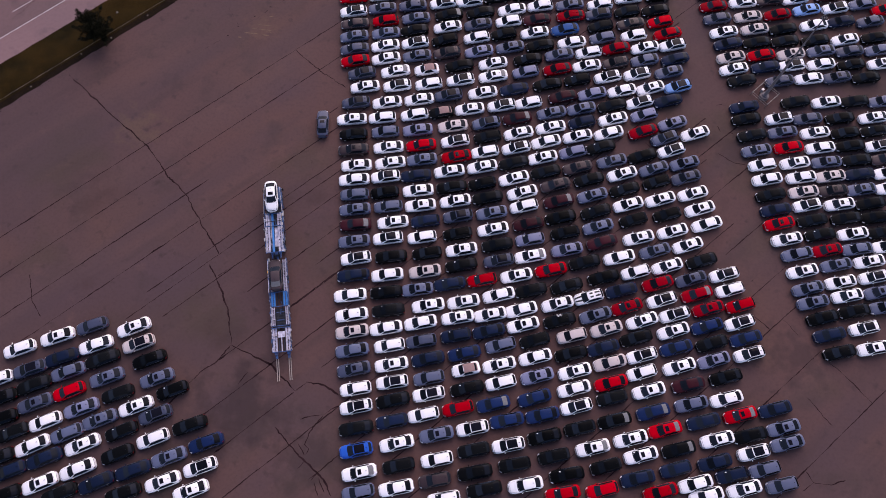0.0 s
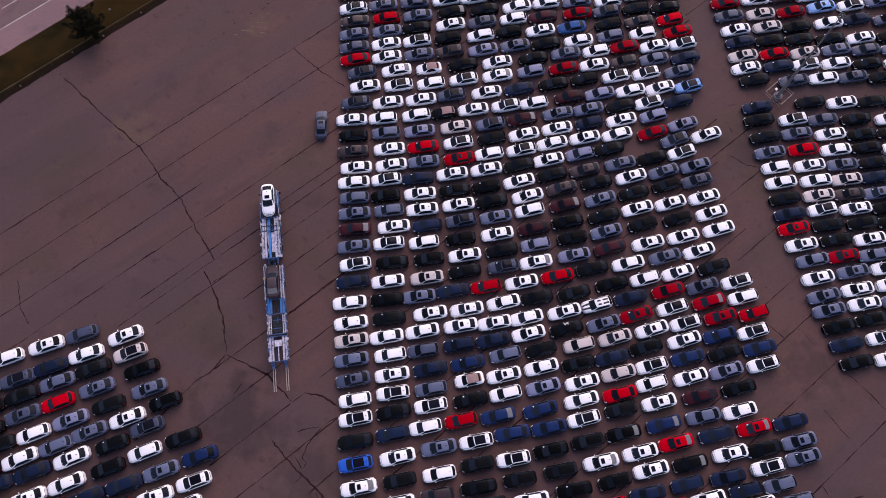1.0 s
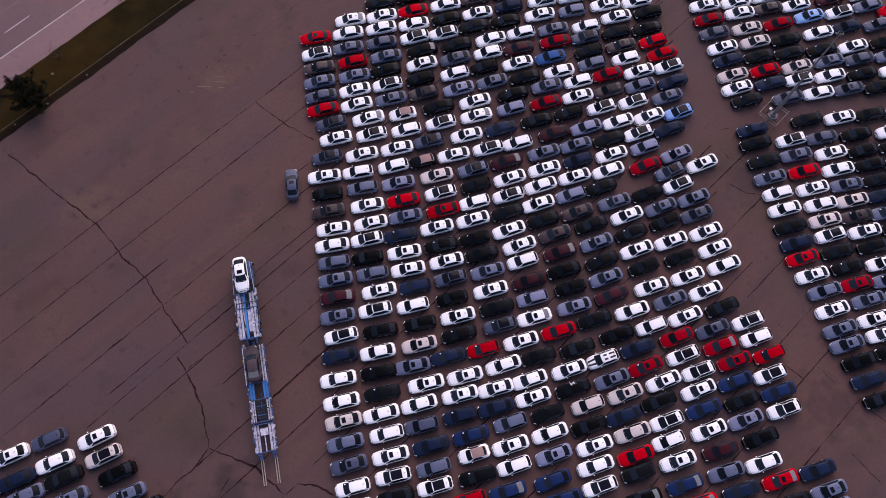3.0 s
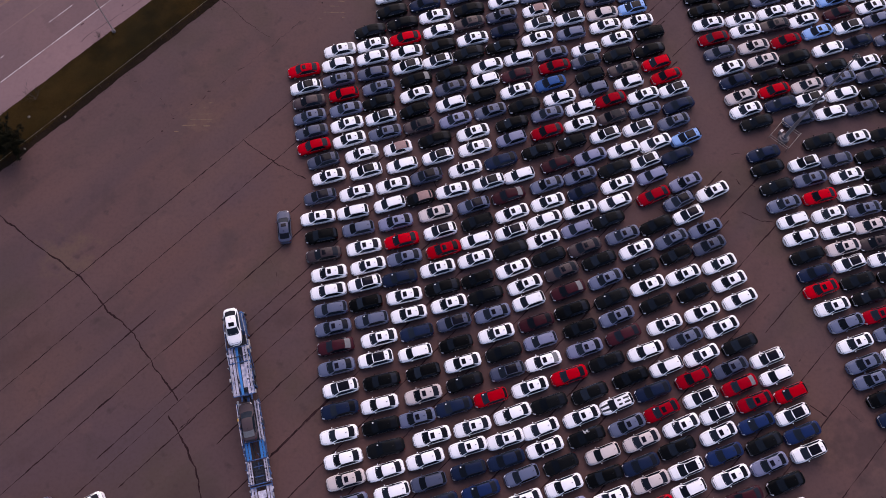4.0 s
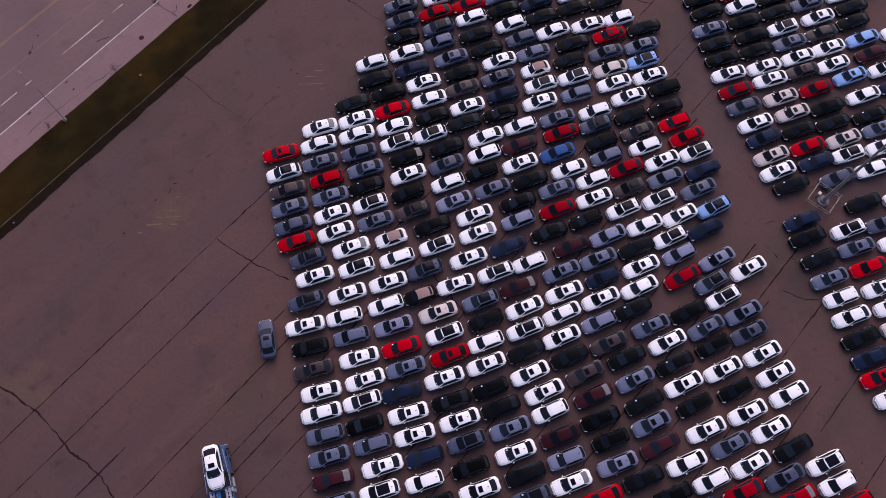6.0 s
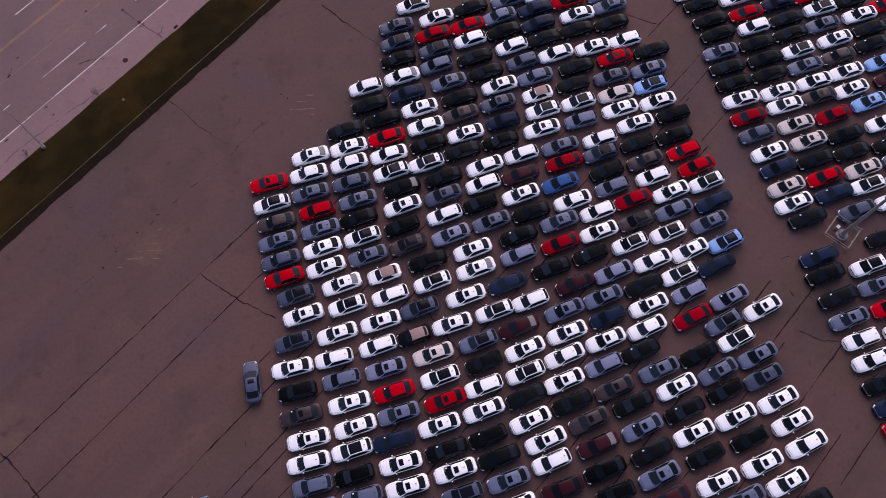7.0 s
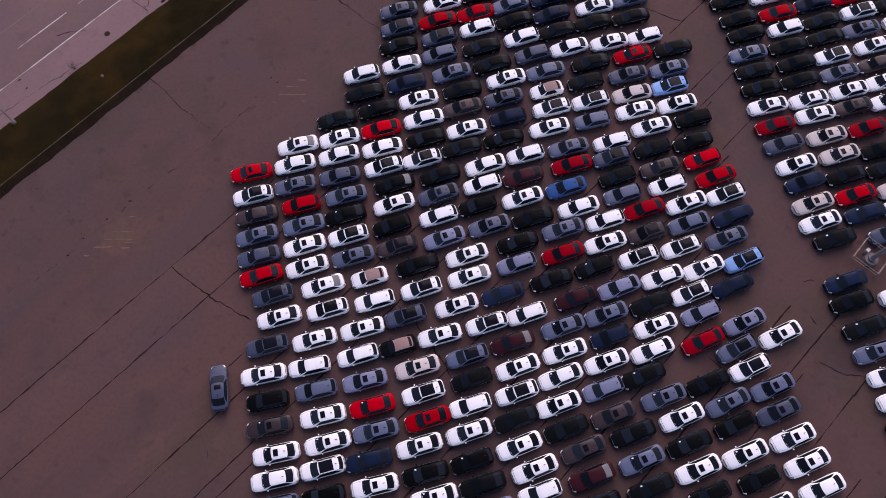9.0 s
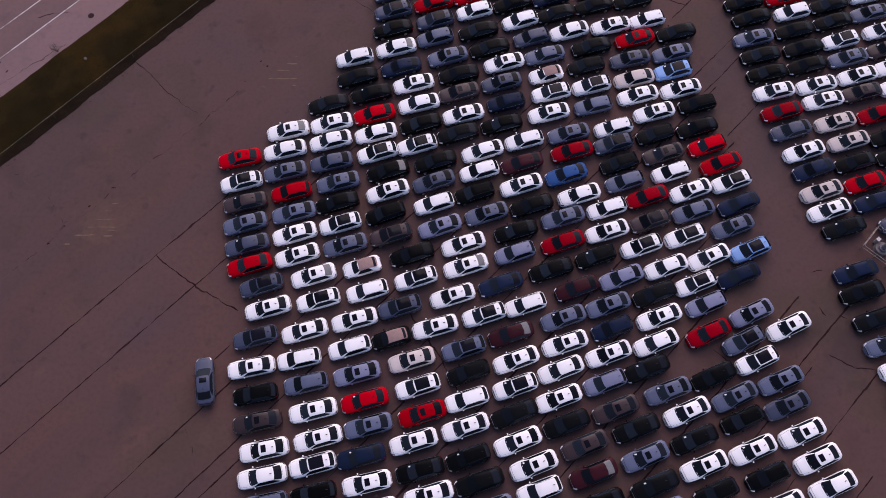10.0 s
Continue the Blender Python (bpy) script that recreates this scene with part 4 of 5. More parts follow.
# each line of cars: block, first car's x and y, then the cars: paint, body, and the way from the car before it,
# across and along the line, in fifths of a metre in base 36 with i for none, the degrees that it is turned, and a star
# where its rear window is pale grey
CAR_LINES = [
    ("main", -18.1, 79.1, "rSiid wPk4e msl6e gSj6g ssk6g rsk7h sPp7g wSm6f sPd3d wSh3b khl5a mSk5b wSm5b wsi6b ghk6c gSk6c dsk6c* gSj5d wPl5d nsi5d wsi3d wsl4e eSk6f gsk5g sSl5g whl5g wPk6g ksk4g bPk4g wSm4h* ghj6h"),
    ("main", -13.1, 82.5, "wSiid* wsh6d gSj5d rhm6e gSk6f wSj6g wSk6g wSr7g* wPl5f wSc2e whg4c ghm6c wSm5c wSl5d wPg6d khj5d ghm7d wSn6d wPg5d ksm4d wsh4d ksj5e ksl5e wsi5f whm6g wSl5g wPk6g ksk6h nhj4h wSn4h khl4h wsi4h"),
    ("main", -8.8, 85.8, "ksiie wSk6e wsi7e ssj5e gSm6f ksi6g wPk6g gSl6g wbr6g whl5g wSc3f whg4f vSm5e rsm5e gSk6e nsf4e wSl6e wSl6e nhn6e whh5e khn6e eSi4f gSe4f wSr7g wse5g shk5g nso6h ghk5h wPj7h whg4h gSs6h whk2h mhi5h whp7h"),
    ("main", -6.1, 91.9, "whiie ksk5f ksq7f rsk5f wsj6f wPj6g kso7h* wSi6i khh5j mPl6i kst7h wPk5h sPa3g kbe2g eSs7g wPl5g rSk5g wSe5g ksl5g wSm7g sPl6g khj4g wSm6g ksj6g nsb3g wSt6g wSf6g nhi5g usp6h wbk7i ksk5i rhd4i wPt6h khk4h ksk4h ksp8h"),
    ("main", -1.8, 101.0, "sSiie sPi5f ksi5f wsk5f* nsl5f wSp7f wsl5f ksj5g wPg5g kss8h sSh6i whi5i vSl5i wSu8h wSj6h* wSb2h wS92g gPw7h khk6h whh5i wSh5i khj4i ksn7i gSm6i wSk5h ksm6h sPk6h rh72h wsv8i wSd3i nsi6i ghr9j wSi4j whk6j use3i* uss8h wPk2h khn6g wsq6g"),
    ("main", 0.5, 104.2, "wPiie wSx7f rsf5g sPj6g ghi6g gSp5g kso6f mSi6f wSk4f ksf6g wsv7g whg6h khf5h gSo6h ksx8h vhh6i nsa1i wP92h dsv8i* wSk5j wPh5j ksh5k wSj5k wSp7k whk7k dsm4i vhk6h wSj5h* wS92i kst8j wsc3j wSk7k khr8k wsj6k vSk5k ush3j uso7i ksk4h khp6h ksr7h rsg6h"),
    ("main", 8.1, 103.3, "ksiig rsf4h whj7h ksk4h kso6h wSq8g sSg5f nhk5f ksf4f whu8f dsg4g wSh5h ksn6h gSybi csh4i ksb3i"),
    ("main", 11.9, 62.4, "whiii"),
    ("main", 15.6, 61.0, "gSiij wSi5j wsf5k wSg4k ksl6l mSq8l dsl5l* ksk5k khm6i vSk5i rs71i ksu7j wSc4k ksk6k ehr8k ksi5k wSl6k wsi6k wPk6j khl4i wSr6i* khr7j rhg3j"),
    ("main", 13.2, 104.3, "gSiih gsb5h ksk6h whm6h sho6g gsp6f wbi5f wPk6e wSg5e gSs5f csj7f ase4h wso6h whwai wSh5i khb4i ds71j gSx9j nhj6k wSf5k vhf4k mSm5l ksr9l gSl5m ksl5m gSk6l dsl6l ks61j ksw8l wx82k gSn5l eSq9l nsg4l esn8k rsj4k khj8j ksk3j* wSt7j wSp8j nsg3j rsxbk"),
    ("main", 17.6, 105.0, "wsiig nsd6g nsj6g ksk6g wsp6f ksu7e khe5e wPk5e ghi5e whs4f sPh8g khk6h ghk7h cst9i mPi4j wPc4j vs61j ksy9k wSj6k wsf5l ksc5l gSr7l wSq8m ksk5m wSl6m khm6m wSm4l ws41l whu8l ns83l cSm6m wSt9m kse5m wPm6l whi6l wSn6k usl4j* rSq7j* ksr6j* nhg5k wsvak wspbk"),
    ("main", 21.1, 103.7, "rsiie wSn6e ksg6e wSr4e rSv9e sSe4e esj5e wSj7e wSq7f khh4g mSl6h whl7i wSr7j gsi6j wPc4k ws61k wPw9l vhm7m csh3n"),
    ("main", 29.8, 55.0, "ksiin gSr8n khk7m wSl4m khn6m wSm5m gS51m wSr7m csb4m wPl6m wPr8m wSh6m usk6l wSk5l dso6k gsk5j nsq7j wSr7j nsg3j nhtbj wSqaj"),
    ("main", 26.0, 104.3, "gsiie gSl9e ksh4e whp4e ksy9e gSe4e lPh6e wSl6e khq8e ksg3g rhm7i rso7j wPm7j nsk5k gSd5k wS31l nsw8n"),
    ("main", 34.5, 61.3, "vSiio gPc4o wPn8n gSs8n sSj6m wSn5m wSn6n wsn6n"),
    ("main", 36.6, 41.0, "wSiim kss7m sSa3m csm7l* cSq8l ush5l ksl6l vSj6k ksq7k wsi3j rSr8j* kso5j wPk7j ghp8j ght9j"),
    ("main", 35.4, 68.1, "lPiim"),
    ("main", 38.0, 59.9, "wSiio"),
    ("main", 41.8, 37.0, "wPiil whm7l rhp7l wPh5l usm7l wPk7k"),
    ("main", 48.2, 18.3, "nsiij gSn6j gSk8j"),
    ("far", 37.7, 103.9, "wsiie ksn8e ksm5e ksl7e gSh4d ksk6d ksk6d wSk6d csk5e ssl6g wSn5h nsl7i eSk5i wSk7i kso8h"),
    ("far", 45.9, 65.6, "nsiih ksj7h ksm4h gSl5h whm6g wsl6g ksk5h nsl6h rSk7i wSn6i gsp7i wSl5i gSl5i gSl8i kso7i nsm6h kso6h"),
    ("far", 42.4, 104.9, "ksiie wSo7e rsm5e whl7e ksh5e ksl6e ksi6e wSl5e wSk8e eSm4f eSn6g ksj5h rsl6h nsl7h sst6g"),
    ("far", 54.1, 67.5, "ksiif wP41f gSk6f rsm5f wSm5f wsm6f eSj6f wPk7g ksl6g ksn7g cSm6g gSo7h wSk5h wSm8h ksm7h wPo6h wSn4g"),
    ("far", 48.3, 103.7, "asiie nsl7e ksl5f ksi6f wPk5f gSk6f wSl6f mSi7f cso4g ksm4g ksj6g eSm6g wPi7g wsv7f"),
    ("far", 59.0, 68.0, "wSiif ss21f wSn6e wsl5e gSm6e eSk6e mSj6e wSm7e ksm7e wSm6e gsk6e wSq9f wPk6g gSl7h gsl7h"),
    ("far", 52.7, 104.7, "rsiif rsl7f wPn7f gSh5f wSn6f msh5f wSk6f wSi5g lSr8g wsn3h ksi3g gSm8g wsh5f sSu7f"),
    ("far", 63.5, 68.7, "ksiif ks51f ksl5f ksl7e ksm6e nsj6e gSi5e kso7e ksl7d ksm6d wsk7d"),
    ("far", 57.7, 103.7, "wSiif ksm6f wSm6f ksm7f ksg6f lsl4g dsl6g"),
    ("far", 61.9, 86.6, "wPiih nsm5h"),
    ("far", 65.3, 92.4, "wSiig wSm7g"),
    ("far", 62.9, 100.3, "rsiif"),
    ("far", 63.0, 80.4, "wSiig ssl7g ksi5f kst7f"),
    ("far", 68.0, 69.2, "gsiif wS92f ksi6f wPk5f msm7f wsj6e wsi5e"),
    ("far", 66.6, 88.0, "gsiih ssn1h ksk2g gsk6g wSj5f"),
    ("far", 70.3, 87.3, "rsiih"),
    ("near", -46.0, 19.9, "shiiq wso5q ksp9r gSo6r khs8r wSwbr sPwer"),
    ("near", -40.3, 20.3, "wSiir ePo7r kss8r gSq6r khubr"),
    ("near", -50.3, 17.9, "wSiip nsp4p gsp9q rhm5r vSt8s gSwcs khycs"),
    ("near", -34.2, 5.8, "whiir"),
    ("near", -29.8, 8.0, "ksiiq usv8q"),
    ("near", -54.9, 15.7, "whiip sPt5p kso8q sSm6q whs7r ghycs wSuct"),
    ("near", -38.3, 3.4, "khiis"),
    ("near", -31.6, 3.7, "gSiiq"),
    ("near", -27.3, 2.9, "wPiiq"),
    ("near", -56.7, 11.3, "whiip kso6q khn5q khsar wsxbs nssbs"),
    ("near", -42.9, 1.0, "wsiit nswbt"),
    ("near", -35.8, 1.6, "nsiir"),
    ("near", -31.7, 0.6, "wSiiq"),
    ("near", -27.9, -0.1, "wSiiq"),
    ("near", -53.5, 1.3, "ksiis nhsbs"),
    ("near", -47.2, -1.2, "wSiit kswdt"),
    ("near", -36.4, -1.3, "ksiir"),
    ("near", -51.3, -3.1, "ksiit"),
]

PARKED = {"main": "parked in main block", "far": "parked across the aisle", "near": "parked in corner block"}
turns = random.Random(11)
for block, x, y, text in CAR_LINES:
    for token in text.split():
        x += (int(token[2], 36) - 18) * 0.2
        y += (int(token[3], 36) - 18) * 0.2
        car(token[0], token[1], pose(x, y, 0, 0, 0, int(token[4], 36) + turns.gauss(0, 0.7)), PARKED[block], "cars of the " + block + " block", turns.random() < 0.25, token[5:] == "*")



def plastic_scrap(x, y, z, turn):
    """A torn sheet of wrapping, crumpled and sagging over a roof edge."""
    bm = bmesh.new()
    rnd = random.Random(5)
    nx, ny = 12, 7
    grid = []
    for i in range(nx):
        for j in range(ny):
            u, v = i / (nx - 1) - 0.5, j / (ny - 1) - 0.5
            px, py = u * 0.8, v * (0.26 + 0.3 * abs(u + 0.12)) + 0.09 * math.sin(u * 9)
            sag = -0.55 * max(0.0, py - 0.06)
            grid.append(bm.verts.new((px + rnd.uniform(-0.025, 0.025), py + rnd.uniform(-0.025, 0.025), sag + 0.012 + rnd.uniform(0, 0.07))))
    for i in range(nx - 1):
        for j in range(ny - 1):
            if (i, j) not in ((0, 0), (1, 5), (4, 0), (5, 0), (8, 5), (10, 0), (10, 5)):
                bm.faces.new((grid[i * ny + j], grid[(i + 1) * ny + j], grid[(i + 1) * ny + j + 1], grid[i * ny + j + 1]))
    bmesh.ops.solidify(bm, geom=bm.faces[:], thickness=0.006)
    ob = part("plastic_scrap", bm, WHITE_FILM, None)
    ob.matrix_basis = pose(x, y, z, 0, 0, turn)
    tagged(ob, "torn crumpled white plastic sheet lying on a black car's roof", "plastic sheet")


plastic_scrap(18.28, 28.12, 1.355, 8)
car("s", "S", pose(-19.45, 55.05, 0, 0, 0, -82), "standing alone on open asphalt", "")


# ---- car transporter ----
def truck_wheel(root, x, y, r, w):
    wheel = part("wheel", rods(((x - w / 2, y, r), (x + w / 2, y, r), r), seg=20), TYRE, root)
    part("rim", rods(((x - w / 2 - 0.01, y, r), (x + w / 2 + 0.01, y, r), r * 0.55), seg=12), RIM, wheel)


def track(x, half, y0, y1, z, pitch=0.42):
    """A wheel track: two pressed rails with a gap, raised edges and a rung every so often."""
    dims = [(x - half, x - 0.05, y0, y1, z - 0.05, z), (x + 0.05, x + half, y0, y1, z - 0.05, z), (x - half - 0.02, x - half + 0.02, y0, y1, z - 0.06, z + 0.07),
            (x + half - 0.02, x + half + 0.02, y0, y1, z - 0.06, z + 0.07)]
    n = int((y1 - y0) / pitch)
    dims += [(x - half * 0.9, x + half * 0.9, y0 + (k + 0.5) * pitch - 0.03, y0 + (k + 0.5) * pitch + 0.03, z - 0.03, z + 0.03) for k in range(n)]
    return boxes(*dims)


def transporter():
    """A car hauler: tractor with a deck over its cab, drawbar trailer with open decks and two let-down ramps. +y is ahead."""
    rnd = random.Random(3)
    root = tagged(new("car_transporter"), "blue and grey car transporter truck with ramps let down", "truck")
    root.matrix_basis = pose(-22.55, 33.2, 0, 0, 0, 12.9)
    # tractor
    part("chassis", boxes((-0.45, 0.45, 0.2, 10.0, 0.6, 0.95), (-0.6, 0.6, -0.6, 0.4, 0.7, 1.0), (-1.0, 1.0, 2.9, 6.9, 0.9, 1.3), bevel=0.03), TRUCK_DARK, root)
    cab = part("cab", boxes((-1.15, 1.15, 7.2, 9.5, 0.75, 2.5), (-1.05, 1.05, 9.5, 10.1, 0.6, 1.7), bevel=0.12), TRUCK_BLUE, root, "blue driver's cab")
    part("windscreen", boxes((-1.0, 1.0, 9.51, 9.56, 1.72, 2.4)), GLASS, cab)
    part("bumper", boxes((-1.15, 1.15, 10.1, 10.2, 0.45, 0.85), bevel=0.03), GALVANISED, cab)
    for s in (1, -1):
        part("side_window", boxes((s * 1.15 - 0.02, s * 1.15 + 0.02, 8.2, 9.3, 1.7, 2.35)), GLASS, cab)
        part("door_mirror", boxes((s * 1.4 - 0.12, s * 1.4 + 0.12, 9.4, 9.5, 1.6, 2.2), bevel=0.02), PLASTIC, cab)
        part("fuel_tank", boxes((s * 0.95 - 0.25, s * 0.95 + 0.25, 4.9, 6.6, 0.45, 0.95), bevel=0.08), GALVANISED, root)
        truck_wheel(root, s * 1.0, 8.9, 0.5, 0.3)
        truck_wheel(root, s * 0.95, 2.2, 0.5, 0.5)
        truck_wheel(root, s * 0.95, 0.9, 0.5, 0.5)
    # upper deck over the tractor: two wheel tracks beside an open well with a blue beam
    for s in (1, -1):
        part("deck_track", track(s * 0.88, 0.31, -0.65, 3.3, 2.81, 0.55), TRUCK_DECK, root, "worn pale wheel track")
        part("deck_track", track(s * 0.82, 0.24, 3.45, 5.4, 2.86), TRUCK_DECK, root, "worn pale wheel track")
        part("head_track", track(s * 0.66, 0.2, 5.4, 9.9, 3.02), TRUCK_DARK, root)
        part("side_beam", boxes((s * 1.27 - 0.05, s * 1.27 + 0.05, -0.65, 8.6, 2.58, 2.74), bevel=0.02), TRUCK_BLUE, root)
        for y in (0.4, 2.9, 5.4, 7.0):
            part("deck_post", boxes((s * 1.25 - 0.06, s * 1.25 + 0.06, y - 0.07, y + 0.07, 0.7, 3.0), bevel=0.02), TRUCK_BLUE if y != 2.9 else TRUCK_DARK, root)
        part("hand_rail", rods(((s * 1.30, 5.4, 3.05), (s * 1.12, 9.4, 3.05), 0.025), ((s * 1.30, 5.4, 2.7), (s * 1.30, 5.4, 3.05), 0.025), ((s * 1.27, 7.6, 2.7), (s * 1.27, 7.6, 3.05), 0.025), ((s * 1.12, 9.4, 2.7), (s * 1.12, 9.4, 3.05), 0.025)), GALVANISED, root)
        part("lift_ram", rods(((s * 1.12, 3.5, 1.2), (s * 1.12, 5.2, 2.7), 0.08, 0.06)), TRUCK_DARK, root)
        part("side_brace", rods(((s * 1.3, 0.5, 2.9), (s * 1.3, 2.8, 1.1), 0.04), ((s * 1.3, 3.0, 1.1), (s * 1.3, 5.3, 2.9), 0.04)), TRUCK_BLUE, root)
    part("well_plate", boxes((0.05, 0.52, 0.3, 3.2, 2.55, 2.6), (-0.5, -0.34, 0.3, 5.2, 2.5, 2.55)), TRUCK_DECK, root)
    part("spine", boxes((-0.30, -0.02, -0.6, 5.3, 2.60, 2.76), bevel=0.02), TRACK_BLUE, root, "blue centre beam")
    for y in (-0.65, 3.38, 4.1, 5.3):
        part("cross_beam", boxes((-1.25, 1.25, y - 0.05, y + 0.05, 2.84, 2.93), bevel=0.02), TRUCK_BLUE if y != 4.1 else TRUCK_DARK, root)
    part("hitch", boxes((-0.75, 0.75, -0.5, -0.1, 1.5, 1.65), (-0.7, -0.5, -1.1, 0.0, 1.5, 1.62), (0.5, 0.7, -1.1, 0.0, 1.5, 1.62), (-0.15, 0.15, -2.4, -0.5, 0.75, 0.95), bevel=0.03), TRUCK_BLUE, root, "blue coupling frame")
    for s in (1, -1):
        part("ram", rods(((s * 0.32, -0.9, 0.9), (s * 0.32, 0.1, 2.6), 0.07)), TRUCK_DARK, root)
    # trailer
    part("trailer_frame", boxes((-0.42, -0.28, -14.4, -0.8, 0.62, 0.85), (0.28, 0.42, -14.4, -0.8, 0.62, 0.85), bevel=0.02), TRUCK_DARK, root)
    part("trailer_belly", boxes((-0.9, 0.9, -10.9, -8.3, 0.5, 0.66), (-0.8, 0.8, -5.8, -1.5, 0.55, 0.7)), TRUCK_DARK, root)
    for s in (1, -1):
        part("trailer_track", track(s * 0.88, 0.19, -5.9, -1.2, 1.07), TRUCK_DECK, root)
        part("blue_track", track(s * 0.84, 0.27, -8.05, -5.95, 1.2, 0.3), TRACK_BLUE, root, "bright blue track plate")
        part("middle_track", track(s * 0.92, 0.17, -10.8, -8.2, 1.06, 0.36), TRUCK_DECK, root)
        part("rear_track", track(s * 0.88, 0.27, -14.6, -11.2, 1.07, 0.4), TRUCK_DECK, root)
        part("trailer_beam", boxes((s * 1.26 - 0.04, s * 1.26 + 0.04, -14.6, -1.0, 0.86, 1.04), bevel=0.02), TRUCK_BLUE, root)
        for dx in (-0.13, 0.13):
            part("ramp_rail", boxes((s * 0.84 + dx - 0.055, s * 0.84 + dx + 0.055, -18.4, -15.3, 0.08, 0.15), bevel=0.01), TRUCK_RAMP, root, "worn steel loading ramp rail")
        for n in range(8):
            part("ramp_rung", boxes((s * 0.84 - 0.1, s * 0.84 + 0.1, -18.2 + 0.37 * n, -18.14 + 0.37 * n, 0.08, 0.12)), TRUCK_DARK, root)
        part("ramp_hinge", boxes((s * 0.84 - 0.17, s * 0.84 + 0.17, -15.4, -14.6, 0.50, 0.62), (s * 0.84 - 0.22, s * 0.84 + 0.22, -14.9, -14.6, 0.6, 0.95), bevel=0.03), TRUCK_BLUE, root)
        for y in (-1.4, -4.2, -8.2, -10.6, -14.3):
            part("trailer_post", boxes((s * 1.27 - 0.06, s * 1.27 + 0.06, y - 0.08, y + 0.08, 0.6, 2.1 if y > -7 else 1.45), bevel=0.02), TRUCK_DECK if y < -8 else TRUCK_BLUE, root)
        part("upper_rail", boxes((s * 1.27 - 0.04, s * 1.27 + 0.04, -6.3, -1.4, 2.0, 2.08), bevel=0.02), TRUCK_DECK, root)
        part("rail_brace", rods(((s * 1.27, -6.3, 2.0), (s * 1.27, -8.2, 1.2), 0.04), ((s * 1.27, -8.2, 1.4), (s * 1.27, -10.6, 1.4), 0.03), ((s * 1.27, -1.4, 2.0), (s * 1.27, -4.2, 1.0), 0.03)), TRUCK_BLUE, root)
        truck_wheel(root, s * 0.85, -9.5, 0.4, 0.45)
        truck_wheel(root, s * 0.85, -10.4, 0.4, 0.45)
    for y in (-6.0, -8.1, -10.9, -11.2, -14.6):
        part("trailer_cross_beam", boxes((-1.3, 1.3, y - 0.05, y + 0.05, 1.1, 1.2), bevel=0.02), TRUCK_BLUE, root)
    # posts and pipes standing out beside the tracks
    for x, y0, y1, z in ((1.17, -5.9, -1.6, 1.5), (-1.17, -5.4, -1.3, 1.45), (1.15, -10.7, -8.3, 1.4), (-1.15, -10.4, -8.2, 1.35), (1.13, 0.3, 5.2, 3.0), (-1.14, 0.2, 3.2, 2.97)):
        part("pipe", rods(((x, y0, z), (x, y1, z + 0.05), 0.035), ((x, y0, z - 0.5), (x, y0, z), 0.03), ((x, y1, z - 0.5), (x, y1, z + 0.05), 0.03)), GALVANISED, root, "scuffed grey side pipe")
    for x, y, z in ((1.2, 1.5, 3.1), (-1.2, 4.4, 3.1), (1.2, -2.6, 1.9), (-1.2, -9.4, 1.7), (1.2, -11.9, 1.5), (-1.2, -12.6, 1.5)):
        part("stanchion", boxes((x - 0.08, x + 0.08, y - 0.12, y + 0.12, z - 0.6, z), bevel=0.02), TRUCK_DECK, root)
    for n in range(6):
        y = -8.5 - 0.38 * n
        part("slat", boxes((-0.55, 0.55, y - 0.05, y + 0.05, 0.86, 0.92)), TRUCK_BLUE if n % 3 == 1 else TRUCK_DARK, root)
    part("deck_plate", boxes((-0.48, 0.48, -12.55, -11.7, 1.0, 1.06), (-0.06, 0.06, -14.5, -12.55, 0.9, 1.0), bevel=0.01), TRUCK_DECK, root)
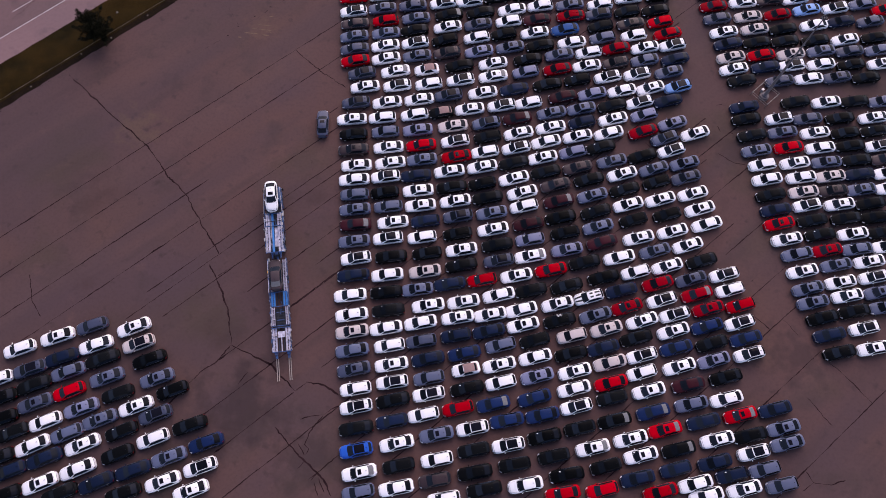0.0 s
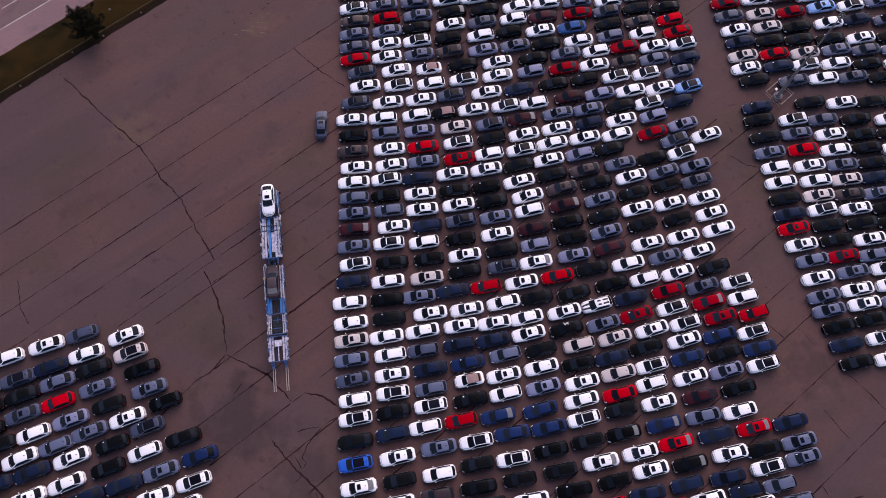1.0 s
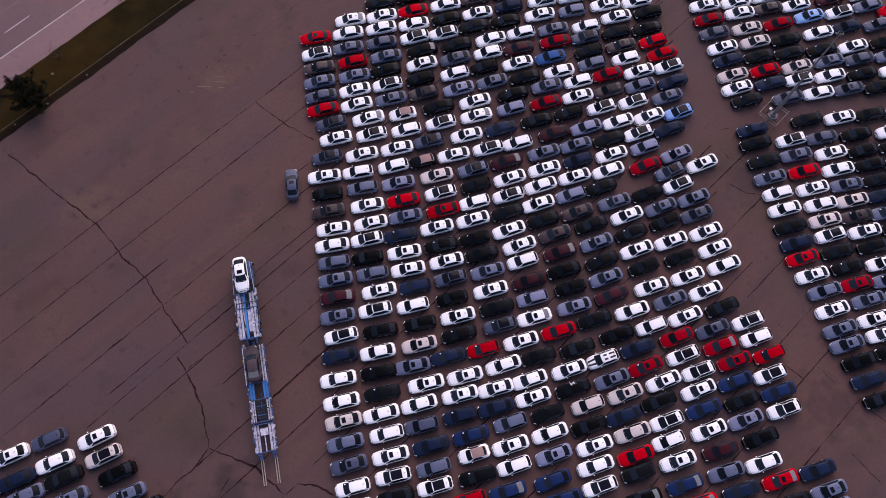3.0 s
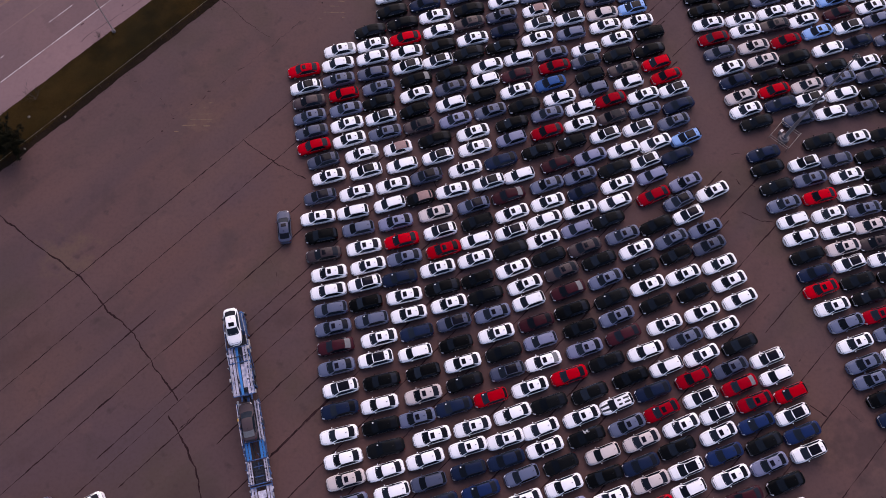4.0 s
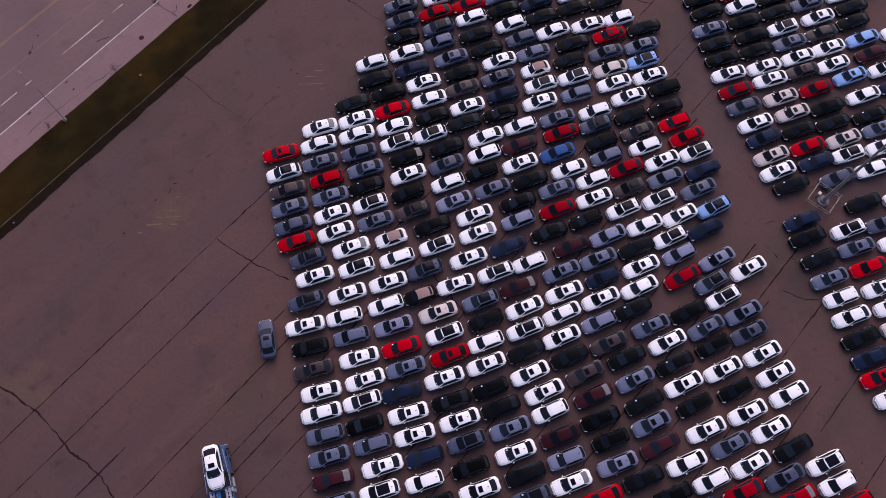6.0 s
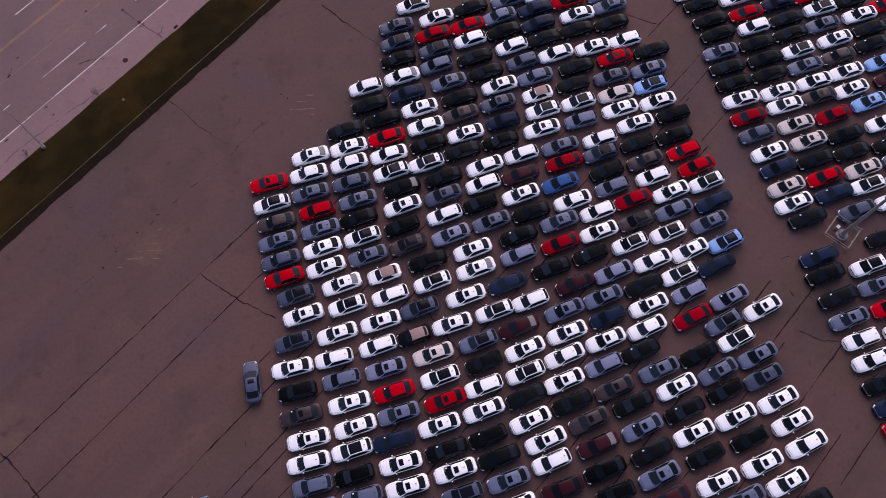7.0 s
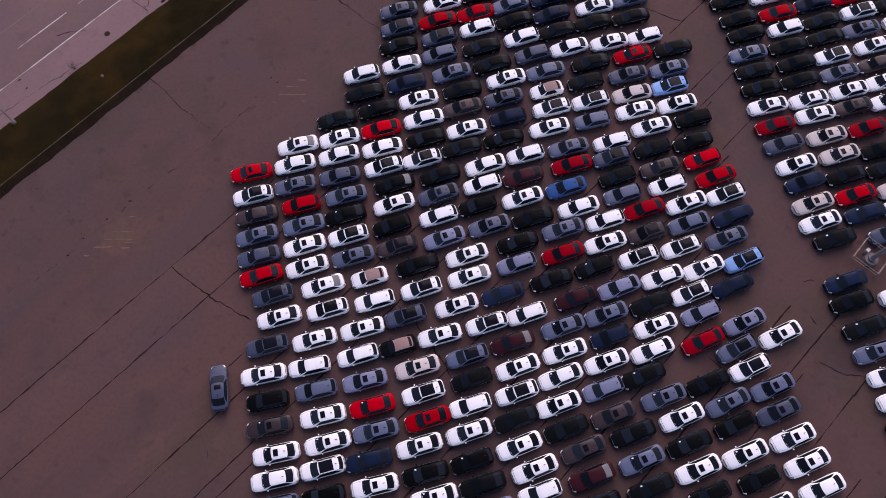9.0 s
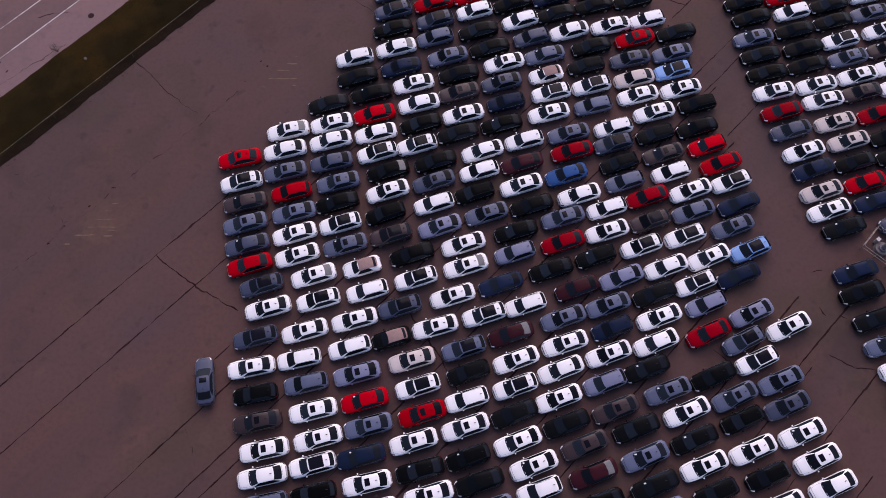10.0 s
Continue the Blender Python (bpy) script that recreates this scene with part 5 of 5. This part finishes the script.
    for x, y, z in ((0.95, -13.1, 1.07), (-0.75, -12.4, 1.07), (0.8, -9.3, 1.06), (-0.9, -10.1, 1.06), (0.7, 1.2, 2.81), (-0.95, 2.3, 2.81), (0.85, 4.4, 2.86)):
        part("ratchet", boxes((x - 0.10, x + 0.10, y - 0.06, y + 0.06, z, z + 0.1), bevel=0.02), TRUCK_DARK, root, "dark chain ratchet")
    # fittings along the sides: brackets, uprights, short pipes and hoses, no two alike
    for s in (1, -1):
        y = -14.2
        while y < 5.2:
            deck = 2.74 if y > -0.7 else 1.05
            x, pick = s * rnd.uniform(1.16, 1.36), rnd.random()
            mat = (TRUCK_DECK, TRUCK_BLUE, TRUCK_DARK, GALVANISED)[rnd.randrange(4)]
            if pick < 0.4:
                w, d = rnd.uniform(0.05, 0.13), rnd.uniform(0.08, 0.3)
                part("bracket", boxes((x - w, x + w, y - d, y + d, deck - 0.15, deck + rnd.uniform(0.05, 0.25)), bevel=0.02), mat, root)
            elif pick < 0.65:
                part("upright", boxes((x - 0.045, x + 0.045, y - 0.05, y + 0.05, deck - 0.3, deck + rnd.uniform(0.3, 0.9)), bevel=0.01), mat, root)
            else:
                part("side_pipe", rods(((x, y, deck + 0.1), (x + s * rnd.uniform(-0.12, 0.06), y + rnd.uniform(0.5, 1.1), deck + rnd.uniform(0.05, 0.4)), 0.04)), mat, root)
            y += rnd.uniform(0.35, 0.85)
    for n in range(16):
        y, x = rnd.uniform(-13.8, 4.6), rnd.uniform(-0.5, 0.5)
        z = 2.62 if y > -0.7 else 0.9
        if -6.0 < y <= -0.7:
            continue
        part("hose", rods(((x, y, z), (x + rnd.uniform(-0.25, 0.25), y + rnd.uniform(0.3, 0.9), z + 0.1), 0.05)), (TRUCK_DARK, TRUCK_BLUE)[n % 2], root)
    part("marker_lamp", boxes((-1.36, -1.24, -3.4, -3.1, 2.1, 2.2), bevel=0.02), AMBER, root, "small amber marker lamp")
    return root


transporter()
TRUCK_AT = pose(-22.55, 33.2, 0, 0, 0, 12.9)
car("w", "S", TRUCK_AT @ pose(0.0, 7.7, 3.02, 0, 0, 90), "on the transporter's upper deck", "")
car("p", "s", TRUCK_AT @ pose(-0.26, -3.6, 1.07, 0, 0, -90), "loaded on the transporter's trailer", "", greyish=True)
